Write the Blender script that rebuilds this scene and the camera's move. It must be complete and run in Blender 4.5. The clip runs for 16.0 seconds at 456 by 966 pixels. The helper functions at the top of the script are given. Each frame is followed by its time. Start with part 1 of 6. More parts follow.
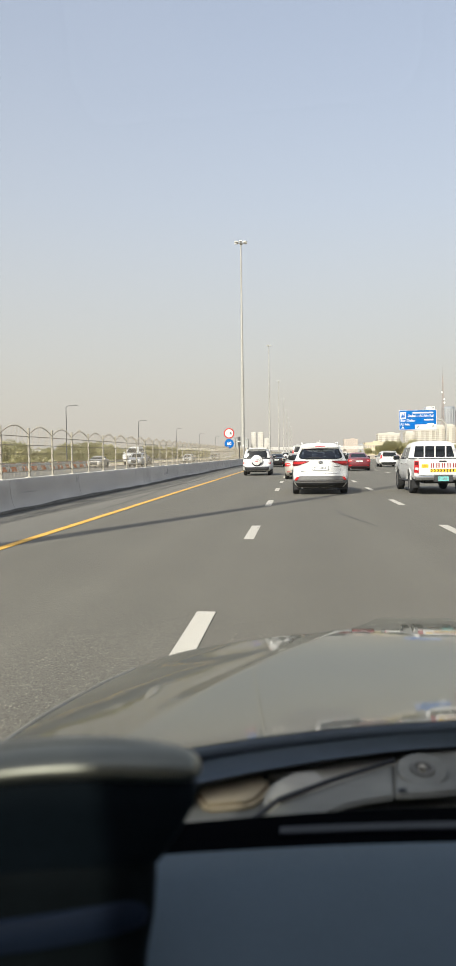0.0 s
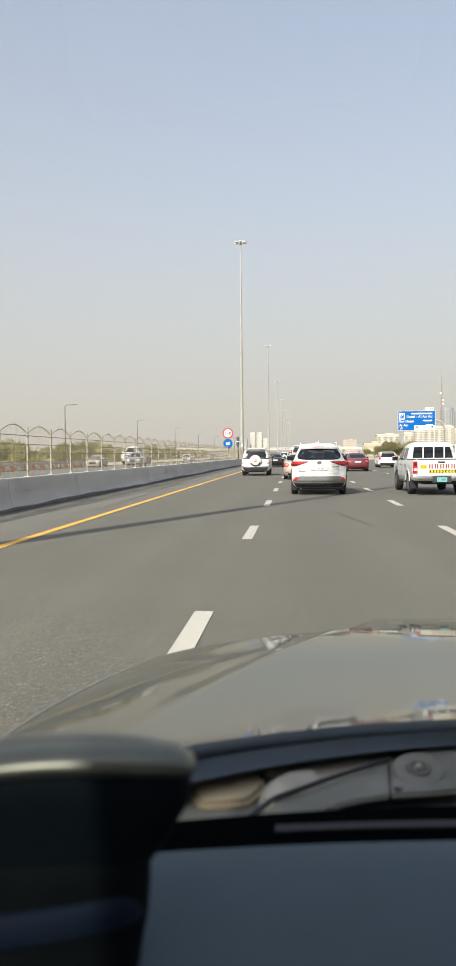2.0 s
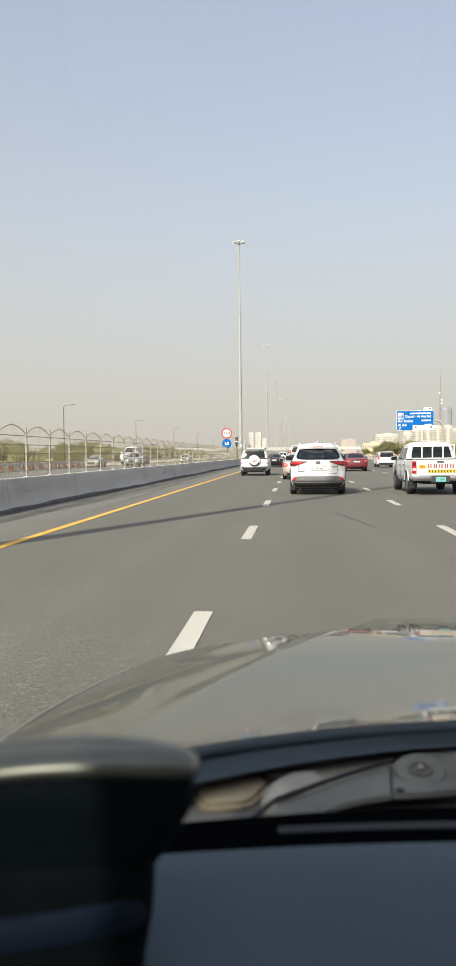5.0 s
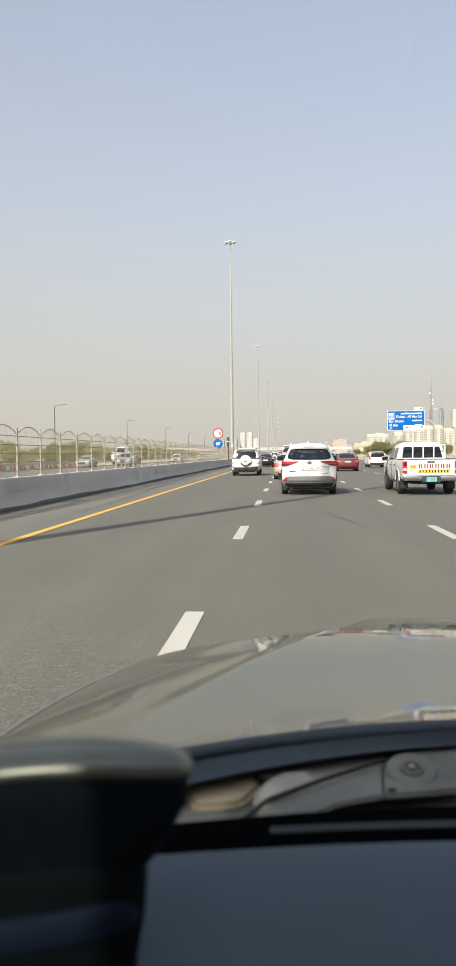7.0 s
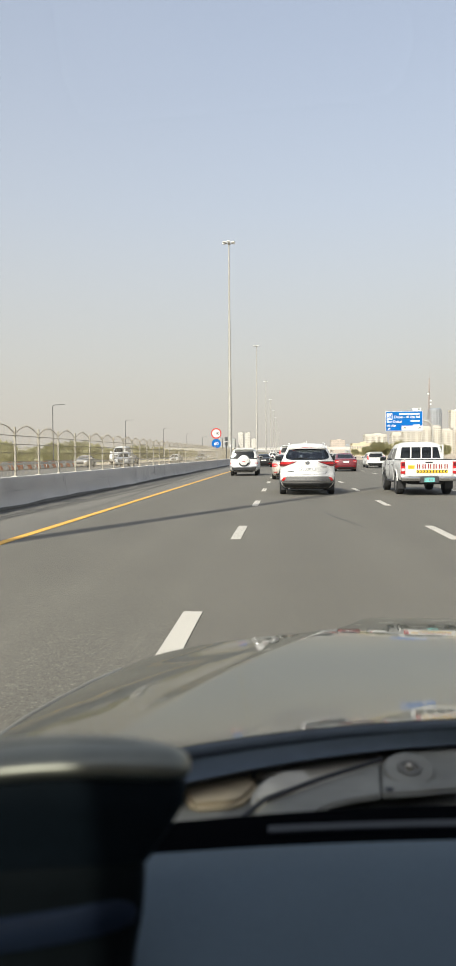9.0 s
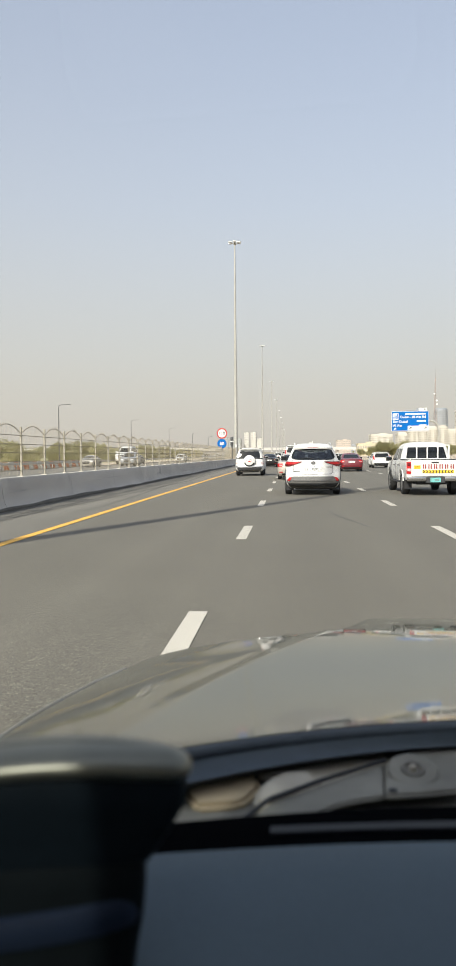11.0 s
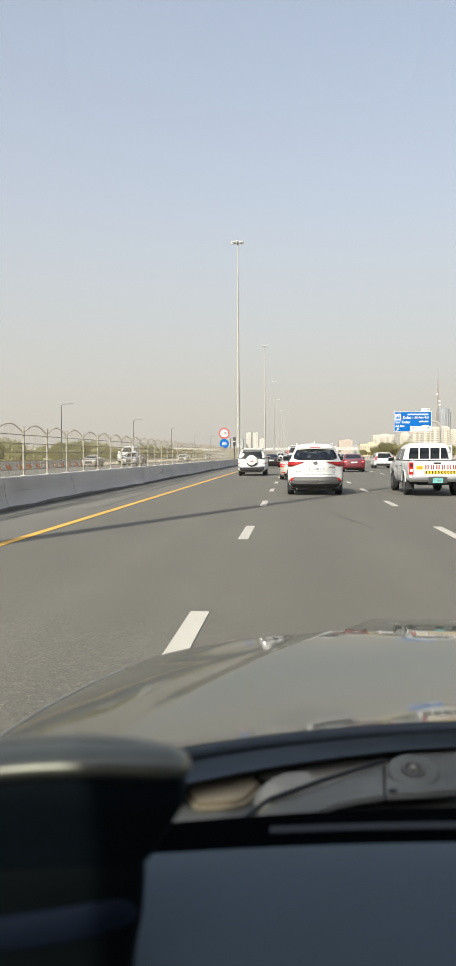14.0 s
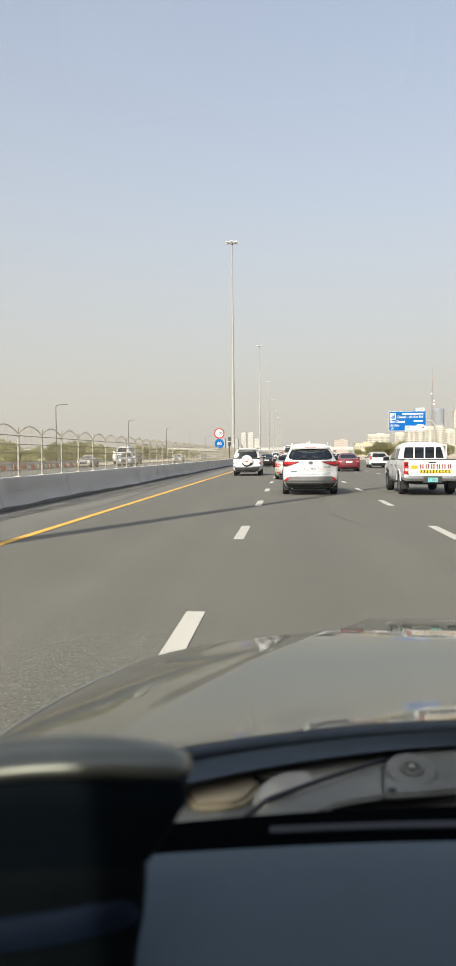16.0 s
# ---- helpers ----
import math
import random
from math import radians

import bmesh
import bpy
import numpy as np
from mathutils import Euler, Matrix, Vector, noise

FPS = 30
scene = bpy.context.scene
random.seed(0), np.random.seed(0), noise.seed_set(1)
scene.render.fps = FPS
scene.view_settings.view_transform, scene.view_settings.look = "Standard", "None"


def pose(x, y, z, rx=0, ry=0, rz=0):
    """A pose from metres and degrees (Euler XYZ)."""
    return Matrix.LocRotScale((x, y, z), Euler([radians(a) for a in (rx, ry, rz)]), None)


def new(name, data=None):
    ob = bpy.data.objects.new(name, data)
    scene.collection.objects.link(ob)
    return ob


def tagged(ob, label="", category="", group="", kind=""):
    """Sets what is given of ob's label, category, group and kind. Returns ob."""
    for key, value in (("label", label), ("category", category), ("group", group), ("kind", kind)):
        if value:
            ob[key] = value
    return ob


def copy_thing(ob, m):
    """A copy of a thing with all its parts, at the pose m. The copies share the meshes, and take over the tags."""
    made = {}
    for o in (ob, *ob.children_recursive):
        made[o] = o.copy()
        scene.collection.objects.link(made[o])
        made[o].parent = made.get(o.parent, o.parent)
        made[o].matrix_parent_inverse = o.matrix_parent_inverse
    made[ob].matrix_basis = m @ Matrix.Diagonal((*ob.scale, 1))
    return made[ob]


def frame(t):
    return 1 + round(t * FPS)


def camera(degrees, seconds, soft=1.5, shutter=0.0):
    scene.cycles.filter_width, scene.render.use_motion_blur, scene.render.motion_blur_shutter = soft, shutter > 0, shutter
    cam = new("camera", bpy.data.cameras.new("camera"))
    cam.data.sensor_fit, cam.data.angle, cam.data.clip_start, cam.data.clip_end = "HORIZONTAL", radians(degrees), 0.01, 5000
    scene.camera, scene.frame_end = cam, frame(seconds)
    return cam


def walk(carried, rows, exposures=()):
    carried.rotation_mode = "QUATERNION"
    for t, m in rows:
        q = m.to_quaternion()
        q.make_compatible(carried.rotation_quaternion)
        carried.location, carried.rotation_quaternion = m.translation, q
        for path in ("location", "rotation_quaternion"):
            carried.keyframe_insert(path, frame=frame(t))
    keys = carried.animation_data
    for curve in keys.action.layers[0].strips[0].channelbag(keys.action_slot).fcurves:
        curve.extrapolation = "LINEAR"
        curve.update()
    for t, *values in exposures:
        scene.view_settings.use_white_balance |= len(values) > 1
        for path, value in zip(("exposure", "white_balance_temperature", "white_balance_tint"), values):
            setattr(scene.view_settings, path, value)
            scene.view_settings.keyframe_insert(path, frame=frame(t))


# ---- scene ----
# x to the right, y along the road, z up; the eye is 1.4 m over the lane
EYE = Vector((0.0, 0.0, 1.40))
cam = camera(33.2, 16.0, soft=1.0)
# a small lens focused far down the road: the dashboard lies out of focus
cam.data.dof.use_dof = True
cam.data.dof.focus_distance = 40.0
cam.data.dof.aperture_fstop = 10.0

# seconds, shift to the right (m), rise (m), yaw, pitch, roll in degrees
PATH = [
    (0.0, -0.0043, 0.0014, 5.231, -2.12, 0.70),
    (0.5, -0.0039, 0.0018, 5.208, -2.12, 0.75),
    (1.0, -0.0038, 0.0020, 5.185, -2.12, 0.80),
    (1.5, -0.0031, 0.0002, 5.162, -2.12, 0.70),
    (2.0, -0.0025, -0.0006, 5.139, -2.12, 0.45),
    (2.5, -0.0028, 0.0018, 5.293, -2.12, 0.46),
    (3.0, -0.0019, 0.0020, 5.447, -2.12, 0.47),
    (3.5, -0.0010, 0.0008, 5.601, -2.12, 0.49),
    (4.0, -0.0029, 0.0008, 5.429, -2.12, 0.50),
    (6.5, -0.0067, 0.0014, 4.571, -2.12, 0.53),
    (7.0, -0.0066, 0.0014, 4.399, -2.12, 0.53),
    (7.5, -0.0069, -0.0004, 4.365, -2.12, 0.54),
    (8.0, -0.0061, 0.0014, 4.330, -2.12, 0.54),
    (8.5, -0.0063, 0.0010, 4.295, -2.12, 0.55),
    (9.0, -0.0070, 0.0002, 4.261, -2.12, 0.40),
    (11.5, -0.0016, 0.0014, 4.815, -2.12, 0.30),
    (12.0, 0.0004, 0.0046, 4.908, -2.12, 0.15),
    (12.5, -0.0000, 0.0000, 5.000, -2.12, 0.17),
    (13.0, -0.0023, 0.0008, 4.954, -2.12, 0.18),
    (13.5, -0.0018, 0.0014, 4.908, -2.12, 0.20),
    (14.0, -0.0025, 0.0008, 4.861, -2.12, 0.20),
    (14.5, -0.0043, 0.0006, 4.815, -2.12, 0.40),
    (15.0, -0.0056, 0.0014, 4.707, -2.12, 0.40),
    (15.5, -0.0052, 0.0024, 4.600, -2.12, 0.40),
    (16.0, -0.0058, 0.0008, 4.492, -2.12, 0.40),
]
walk(cam, [(t, pose(EYE.x + dx, EYE.y, EYE.z + dz, 90 + p, r, yw)) for t, dx, dz, yw, p, r in PATH], [(0.0, 1.6), (16.0, 1.6)])

# ---- daylight: hazy afternoon, sun behind and to the left ----
SUN_AZ = radians(180 + 23)      # clockwise from the road's direction
SUN_EL = radians(35)
world = bpy.data.worlds.new("hazy_sky")
scene.world = world
world.use_nodes = True
wn, wl = world.node_tree.nodes, world.node_tree.links
wn.clear()
sky = wn.new("ShaderNodeTexSky")
sky.sky_type = "NISHITA"
sky.sun_disc = False
sky.sun_elevation = SUN_EL
sky.sun_rotation = SUN_AZ
sky.altitude = 0
sky.air_density = 1.0
sky.dust_density = 2.0
sky.ozone_density = 1.5
wbg = wn.new("ShaderNodeBackground")
wbg.inputs["Strength"].default_value = 0.10
wout = wn.new("ShaderNodeOutputWorld")
# dust haze thickens towards the horizon all round
tc = wn.new("ShaderNodeTexCoord")
sep = wn.new("ShaderNodeSeparateXYZ")
ramp = wn.new("ShaderNodeValToRGB")
ramp.color_ramp.interpolation = "B_SPLINE"
els = ramp.color_ramp.elements
els[0].position, els[0].color = 0.0, (0.97, 0.97, 0.97, 1)
els[1].position, els[1].color = 1.0, (0.38, 0.38, 0.38, 1)
for at, v in ((0.12, 0.93), (0.30, 0.69), (0.55, 0.42)):
    e = els.new(at)
    e.color = (v, v, v, 1)
haze = wn.new("ShaderNodeMix")
haze.data_type = "RGBA"
haze.inputs["B"].default_value = (2.43, 2.19, 1.94, 1)
wl.new(tc.outputs["Generated"], sep.inputs["Vector"])
wl.new(sep.outputs["Z"], ramp.inputs["Fac"])
wl.new(ramp.outputs["Color"], haze.inputs["Factor"])
wl.new(sky.outputs["Color"], haze.inputs["A"])
wl.new(haze.outputs["Result"], wbg.inputs["Color"])
wl.new(wbg.outputs["Background"], wout.inputs["Surface"])

sun_data = bpy.data.lights.new("sun", "SUN")
sun_data.energy = 2.35
sun_data.angle = radians(0.9)
sun_data.color = (1.0, 0.93, 0.82)
sun = new("sun", sun_data)
toward = Vector((math.sin(SUN_AZ) * math.cos(SUN_EL), math.cos(SUN_AZ) * math.cos(SUN_EL), math.sin(SUN_EL)))
sun.rotation_euler = toward.to_track_quat("Z", "Y").to_euler()

# ---- materials ----
def mat(name, base, rough=0.6, metal=0.0, grain=0.0, scale=20.0, stain=0.0, stain_scale=0.6, bump=0.0, coat=0.0, rand=0.0, spec=0.5, stretch=(1, 1, 1)):
    """Principled surface with fine grain, wide stains, bump and a shift from piece to piece."""
    m = bpy.data.materials.new(name)
    m.use_nodes = True
    n, l = m.node_tree.nodes, m.node_tree.links
    b = n["Principled BSDF"]
    b.inputs["Roughness"].default_value = rough
    b.inputs["Metallic"].default_value = metal
    b.inputs["Coat Weight"].default_value = coat
    b.inputs["Coat Roughness"].default_value = 0.03
    b.inputs["Specular IOR Level"].default_value = spec
    b.inputs["Base Color"].default_value = (*base, 1)
    tc = n.new("ShaderNodeTexCoord")
    mp = n.new("ShaderNodeMapping")
    mp.inputs["Scale"].default_value = stretch
    l.new(tc.outputs["Object"], mp.inputs["Vector"])
    if rand:
        shift = n.new("ShaderNodeObjectInfo")
        far = n.new("ShaderNodeMath")
        far.operation = "MULTIPLY"
        far.inputs[1].default_value = 80.0
        l.new(shift.outputs["Random"], far.inputs[0])
        l.new(far.outputs["Value"], mp.inputs["Location"])
    col = None

    def layer(sc, amount, detail):
        nonlocal col
        tex = n.new("ShaderNodeTexNoise")
        tex.inputs["Scale"].default_value = sc
        tex.inputs["Detail"].default_value = detail
        l.new(mp.outputs["Vector"], tex.inputs["Vector"])
        mr = n.new("ShaderNodeMapRange")
        mr.inputs["From Min"].default_value, mr.inputs["From Max"].default_value = 0.28, 0.72
        mr.inputs["To Min"].default_value, mr.inputs["To Max"].default_value = 1 - amount, 1 + amount
        l.new(tex.outputs["Fac"], mr.inputs["Value"])
        mul = n.new("ShaderNodeVectorMath")
        mul.operation = "SCALE"
        if col is None:
            mul.inputs[0].default_value = base
        else:
            l.new(col, mul.inputs[0])
        l.new(mr.outputs["Result"], mul.inputs["Scale"])
        col = mul.outputs["Vector"]
        return tex

    if stain:
        layer(stain_scale, stain, 5)
    if grain:
        layer(scale, grain, 3)
    if rand:
        oi = n.new("ShaderNodeObjectInfo")
        mr = n.new("ShaderNodeMapRange")
        mr.inputs["To Min"].default_value, mr.inputs["To Max"].default_value = 1 - rand, 1 + rand
        l.new(oi.outputs["Random"], mr.inputs["Value"])
        mul = n.new("ShaderNodeVectorMath")
        mul.operation = "SCALE"
        if col is None:
            mul.inputs[0].default_value = base
        else:
            l.new(col, mul.inputs[0])
        l.new(mr.outputs["Result"], mul.inputs["Scale"])
        col = mul.outputs["Vector"]
    if col is not None:
        l.new(col, b.inputs["Base Color"])
    if bump:
        tex = n.new("ShaderNodeTexNoise")
        tex.inputs["Scale"].default_value = scale * 1.7
        tex.inputs["Detail"].default_value = 4
        l.new(mp.outputs["Vector"], tex.inputs["Vector"])
        bp = n.new("ShaderNodeBump")
        bp.inputs["Strength"].default_value = bump
        bp.inputs["Distance"].default_value = 0.01
        l.new(tex.outputs["Fac"], bp.inputs["Height"])
        l.new(bp.outputs["Normal"], b.inputs["Normal"])
    return m


def glass_mat(name, tint, rough=0.03, clear=0.0, through_tint=(0.93, 0.95, 0.95)):
    """Tinted car glass: dark and glossy, or mostly clear."""
    m = bpy.data.materials.new(name)
    m.use_nodes = True
    n, l = m.node_tree.nodes, m.node_tree.links
    b = n["Principled BSDF"]
    b.inputs["Base Color"].default_value = (*tint, 1)
    b.inputs["Roughness"].default_value = rough
    b.inputs["IOR"].default_value = 1.5
    b.inputs["Specular IOR Level"].default_value = 0.3
    if clear:
        tr = n.new("ShaderNodeBsdfTransparent")
        tr.inputs["Color"].default_value = (*through_tint, 1)
        gl = n.new("ShaderNodeBsdfGlossy")
        gl.inputs["Roughness"].default_value = rough
        mx = n.new("ShaderNodeMixShader")
        mx.inputs["Fac"].default_value = 1 - clear
        l.new(tr.outputs["BSDF"], mx.inputs[1])
        l.new(gl.outputs["BSDF"], mx.inputs[2])
        l.new(mx.outputs["Shader"], n["Material Output"].inputs["Surface"])
    return m




def asphalt(name, base, dirt=0.0):
    """Worn asphalt: pale aggregate specks, soft blotches and long tracks along the road."""
    m = mat(name, base, 0.88, grain=0.18, scale=70, stain=0.06, stain_scale=0.5, bump=0.45)
    n, l = m.node_tree.nodes, m.node_tree.links
    b = n["Principled BSDF"]
    col = b.inputs["Base Color"].links[0].from_socket
    tc = n.new("ShaderNodeTexCoord")
    vor = n.new("ShaderNodeTexVoronoi")
    vor.inputs["Scale"].default_value = 92
    l.new(tc.outputs["Object"], vor.inputs["Vector"])
    hsv = n.new("ShaderNodeSeparateColor")
    l.new(vor.outputs["Color"], hsv.inputs["Color"])
    # dark pits, plain binder and pale stones
    speck = n.new("ShaderNodeFloatCurve")
    pts = speck.mapping.curves[0].points
    pts[0].location, pts[1].location = (0.0, 0.18), (1.0, 0.80)
    for at in ((0.13, 0.245), (0.26, 0.335), (0.86, 0.345), (0.955, 0.50)):
        pts.new(*at)
    speck.mapping.update()
    l.new(hsv.outputs["Red"], speck.inputs["Value"])
    triple = n.new("ShaderNodeMath")
    triple.operation = "MULTIPLY"
    triple.inputs[1].default_value = 3.0
    l.new(speck.outputs["Value"], triple.inputs[0])
    mp = n.new("ShaderNodeMapping")
    mp.inputs["Scale"].default_value = (1.1, 0.012, 1)
    l.new(tc.outputs["Object"], mp.inputs["Vector"])
    tr = n.new("ShaderNodeTexNoise")
    tr.inputs["Scale"].default_value = 1.0
    tr.inputs["Detail"].default_value = 3
    l.new(mp.outputs["Vector"], tr.inputs["Vector"])
    trr = n.new("ShaderNodeMapRange")
    trr.inputs["From Min"].default_value, trr.inputs["From Max"].default_value = 0.3, 0.7
    trr.inputs["To Min"].default_value, trr.inputs["To Max"].default_value = 0.90 - dirt, 1.08
    l.new(tr.outputs["Fac"], trr.inputs["Value"])
    a = n.new("ShaderNodeVectorMath")
    a.operation = "SCALE"
    l.new(col, a.inputs[0])
    l.new(triple.outputs["Value"], a.inputs["Scale"])
    c = n.new("ShaderNodeVectorMath")
    c.operation = "SCALE"
    l.new(a.outputs["Vector"], c.inputs[0])
    l.new(trr.outputs["Result"], c.inputs["Scale"])
    l.new(c.outputs["Vector"], b.inputs["Base Color"])
    return m


ASPHALT = asphalt("asphalt", (0.130, 0.119, 0.095))
SHOULDER = asphalt("shoulder_asphalt", (0.172, 0.160, 0.134), 0.18)
SAND = mat("sandy_ground", (0.42, 0.35, 0.26), 0.95, grain=0.15, scale=4, stain=0.25, stain_scale=0.05, bump=0.3)
GRASS = mat("dry_grass", (0.30, 0.275, 0.13), 0.95, grain=0.35, scale=3, stain=0.35, stain_scale=0.15, bump=0.5)
YELLOW = mat("yellow_road_paint", (0.72, 0.40, 0.06), 0.7, grain=0.10, scale=30, stain=0.12, stain_scale=1.5)
WHITE_LINE = mat("white_road_paint", (0.50, 0.465, 0.395), 0.7, grain=0.08, scale=40, stain=0.05, stain_scale=5, rand=0.05)
CONCRETE = mat("barrier_concrete", (0.465, 0.44, 0.402), 0.85, grain=0.06, scale=16, stain=0.16, stain_scale=1.6, bump=0.25, rand=0.05, stretch=(1, 0.35, 1))
RUBBER = mat("tyre_rubber_mark", (0.092, 0.086, 0.073), 0.9, grain=0.25, scale=25, stain=0.25, stain_scale=1.5)
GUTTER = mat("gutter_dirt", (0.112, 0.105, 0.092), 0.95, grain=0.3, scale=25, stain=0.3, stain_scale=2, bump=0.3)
FENCE_PAINT = mat("cream_fence_paint", (0.30, 0.275, 0.222), 0.6, grain=0.08, scale=20, stain=0.12, stain_scale=2)
MORTAR = mat("pale_mortar", (0.46, 0.43, 0.37), 0.95, grain=0.15, scale=30, stain=0.2, stain_scale=8, bump=0.4)
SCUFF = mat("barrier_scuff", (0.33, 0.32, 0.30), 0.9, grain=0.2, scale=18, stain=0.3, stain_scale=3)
BARRIER_ORANGE = mat("faded_orange_plastic", (0.55, 0.22, 0.10), 0.6, grain=0.06, scale=10, stain=0.15, stain_scale=1.5)
BARRIER_WHITE = mat("dusty_white_plastic", (0.55, 0.53, 0.48), 0.6, grain=0.06, scale=10, stain=0.15, stain_scale=1.5)
FENCE_RAIL = mat("weathered_fence_rail", (0.33, 0.285, 0.21), 0.6, grain=0.1, scale=20, stain=0.15, stain_scale=2)
POLE_STEEL = mat("galvanised_mast", (0.36, 0.35, 0.32), 0.55, 0.2, grain=0.06, scale=12, stain=0.10, stain_scale=0.7)
DARK_STEEL = mat("dark_steel", (0.08, 0.08, 0.08), 0.5, 0.4, grain=0.1, scale=20)
LAMP_WHITE = mat("lamp_housing", (0.60, 0.60, 0.58), 0.4, grain=0.04, scale=10)
CAR_WHITE = mat("white_car_paint", (0.60, 0.595, 0.575), 0.4, coat=0.2, spec=0.3, grain=0.015, scale=6, stain=0.03, stain_scale=1.2)
CAR_RED = mat("dark_red_car_paint", (0.125, 0.010, 0.016), 0.4, 0.1, coat=0.5, grain=0.03, scale=8, stain=0.05, stain_scale=1)
CAR_BLACK = mat("black_brown_car_paint", (0.009, 0.008, 0.008), 0.3, coat=0.4, spec=0.35, grain=0.05, scale=8, stain=0.1, stain_scale=1)
CAR_SILVER = mat("silver_car_paint", (0.40, 0.41, 0.42), 0.35, 0.5, coat=0.6, grain=0.03, scale=9, stain=0.05, stain_scale=1)
CAR_TAN = mat("beige_car_paint", (0.40, 0.37, 0.32), 0.35, 0.2, coat=0.6, grain=0.03, scale=9)
CAR_GLASS = glass_mat("dark_tinted_glass", (0.012, 0.014, 0.015), 0.06)
TYRE = mat("tyre_rubber", (0.018, 0.018, 0.018), 0.85, grain=0.2, scale=30, stain=0.2, stain_scale=4)
RIM = mat("alloy_rim", (0.40, 0.40, 0.41), 0.3, 0.9, grain=0.05, scale=20)
BUMPER_GREY = mat("satin_grey_bumper", (0.135, 0.132, 0.127), 0.5, grain=0.08, scale=30, stain=0.08, stain_scale=3)
TRIM = mat("dark_grey_plastic", (0.034, 0.034, 0.036), 0.6, grain=0.1, scale=30, stain=0.08, stain_scale=3)
BLACK = mat("black_plastic", (0.012, 0.012, 0.013), 0.55, grain=0.1, scale=30)
RED_LENS = mat("red_lamp_lens", (0.42, 0.016, 0.018), 0.3, coat=0.15, spec=0.3, grain=0.1, scale=40)
DARK_LENS = mat("smoked_lamp_lens", (0.11, 0.008, 0.011), 0.2, coat=0.4, grain=0.1, scale=40)
CLEAR_LENS = mat("clear_lamp_lens", (0.5, 0.5, 0.5), 0.12, coat=0.6, grain=0.1, scale=40)
CHROME = mat("chrome", (0.50, 0.50, 0.50), 0.10, 1.0, grain=0.04, scale=30)
PLATE = mat("white_number_plate", (0.70, 0.70, 0.68), 0.45, grain=0.02, scale=40)
PLATE_BLUE = mat("pale_green_number_plate", (0.14, 0.44, 0.43), 0.5, grain=0.02, scale=40)
PLATE_INK = mat("plate_ink", (0.16, 0.16, 0.16), 0.5, grain=0.05, scale=40)
STICKER_YELLOW = mat("yellow_reflective_sticker", (0.80, 0.52, 0.03), 0.4, grain=0.05, scale=30)
STICKER_RED = mat("red_sticker", (0.24, 0.010, 0.012), 0.4, grain=0.05, scale=30)
SIGN_BLUE = mat("blue_sign_face", (0.002, 0.10, 0.36), 0.9, spec=0.15, grain=0.04, scale=3, stain=0.05, stain_scale=0.7)
SIGN_WHITE = mat("white_sign_paint", (0.62, 0.62, 0.60), 0.5, grain=0.03, scale=6)
SIGN_RED = mat("red_sign_ring", (0.42, 0.012, 0.012), 0.5, grain=0.03, scale=6)
HOOD_PAINT = mat("olive_grey_metallic_paint", (0.052, 0.052, 0.036), 0.45, 0.12, coat=0.75, spec=0.35, grain=0.05, scale=60, stain=0.14, stain_scale=3)
HOOD_PAINT.node_tree.nodes["Principled BSDF"].inputs["Coat Roughness"].default_value = 0.035
# paler than the bonnet, so the colour carries the edge highlight
WING_EDGE = mat("wing_edge_highlight", (0.20, 0.195, 0.165), 0.4, 0.1, coat=0.4, grain=0.05, scale=60, stain=0.1, stain_scale=6)
# sheen puts the pale rim of light at grazing angles into the paint
HOOD_PAINT.node_tree.nodes["Principled BSDF"].inputs["Sheen Weight"].default_value = 0.22
HOOD_PAINT.node_tree.nodes["Principled BSDF"].inputs["Sheen Roughness"].default_value = 0.07
HOOD_PAINT.node_tree.nodes["Principled BSDF"].inputs["Sheen Tint"].default_value = (1.0, 0.97, 0.90, 1)
HOOD_PAINT.node_tree.nodes["Principled BSDF"].inputs["Coat Tint"].default_value = (1.0, 0.98, 0.90, 1)
# cowl and lip tones raised to include the windscreen's veil of reflected light
COWL = mat("weathered_cowl_plastic", (0.20, 0.193, 0.162), 0.7, spec=0.25, grain=0.12, scale=60, stain=0.2, stain_scale=9)
COWL_LIGHT = mat("tan_cowl_plastic", (0.37, 0.295, 0.19), 0.75, spec=0.2, grain=0.1, scale=60, stain=0.2, stain_scale=12)
SEAL = mat("dark_rubber_seal", (0.058, 0.076, 0.094), 0.7, grain=0.1, scale=60)
LIP_DARK = mat("slate_bonnet_lip", (0.055, 0.070, 0.086), 0.6, grain=0.1, scale=60)
DASH = mat("slate_dashboard_plastic", (0.068, 0.096, 0.115), 0.85, grain=0.05, scale=220, stain=0.08, stain_scale=6, bump=0.05)
POD_BLACK = mat("black_pod_plastic", (0.0045, 0.0085, 0.0120), 0.7, spec=0.10, grain=0.1, scale=120)
POD_LOWER = mat("charcoal_pod_plastic", (0.0056, 0.0084, 0.0096), 0.7, spec=0.10, grain=0.1, scale=120, stain=0.2, stain_scale=20)
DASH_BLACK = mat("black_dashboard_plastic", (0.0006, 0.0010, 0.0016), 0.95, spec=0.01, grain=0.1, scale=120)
POD_RIM = mat("satin_grey_pod_trim", (0.190, 0.187, 0.152), 0.38, 0.88, grain=0.05, scale=90, stain=0.1, stain_scale=12)
POD_BLUE = mat("blue_grey_pod_trim", (0.0125, 0.020, 0.038), 0.45, spec=0.2, grain=0.05, scale=90)
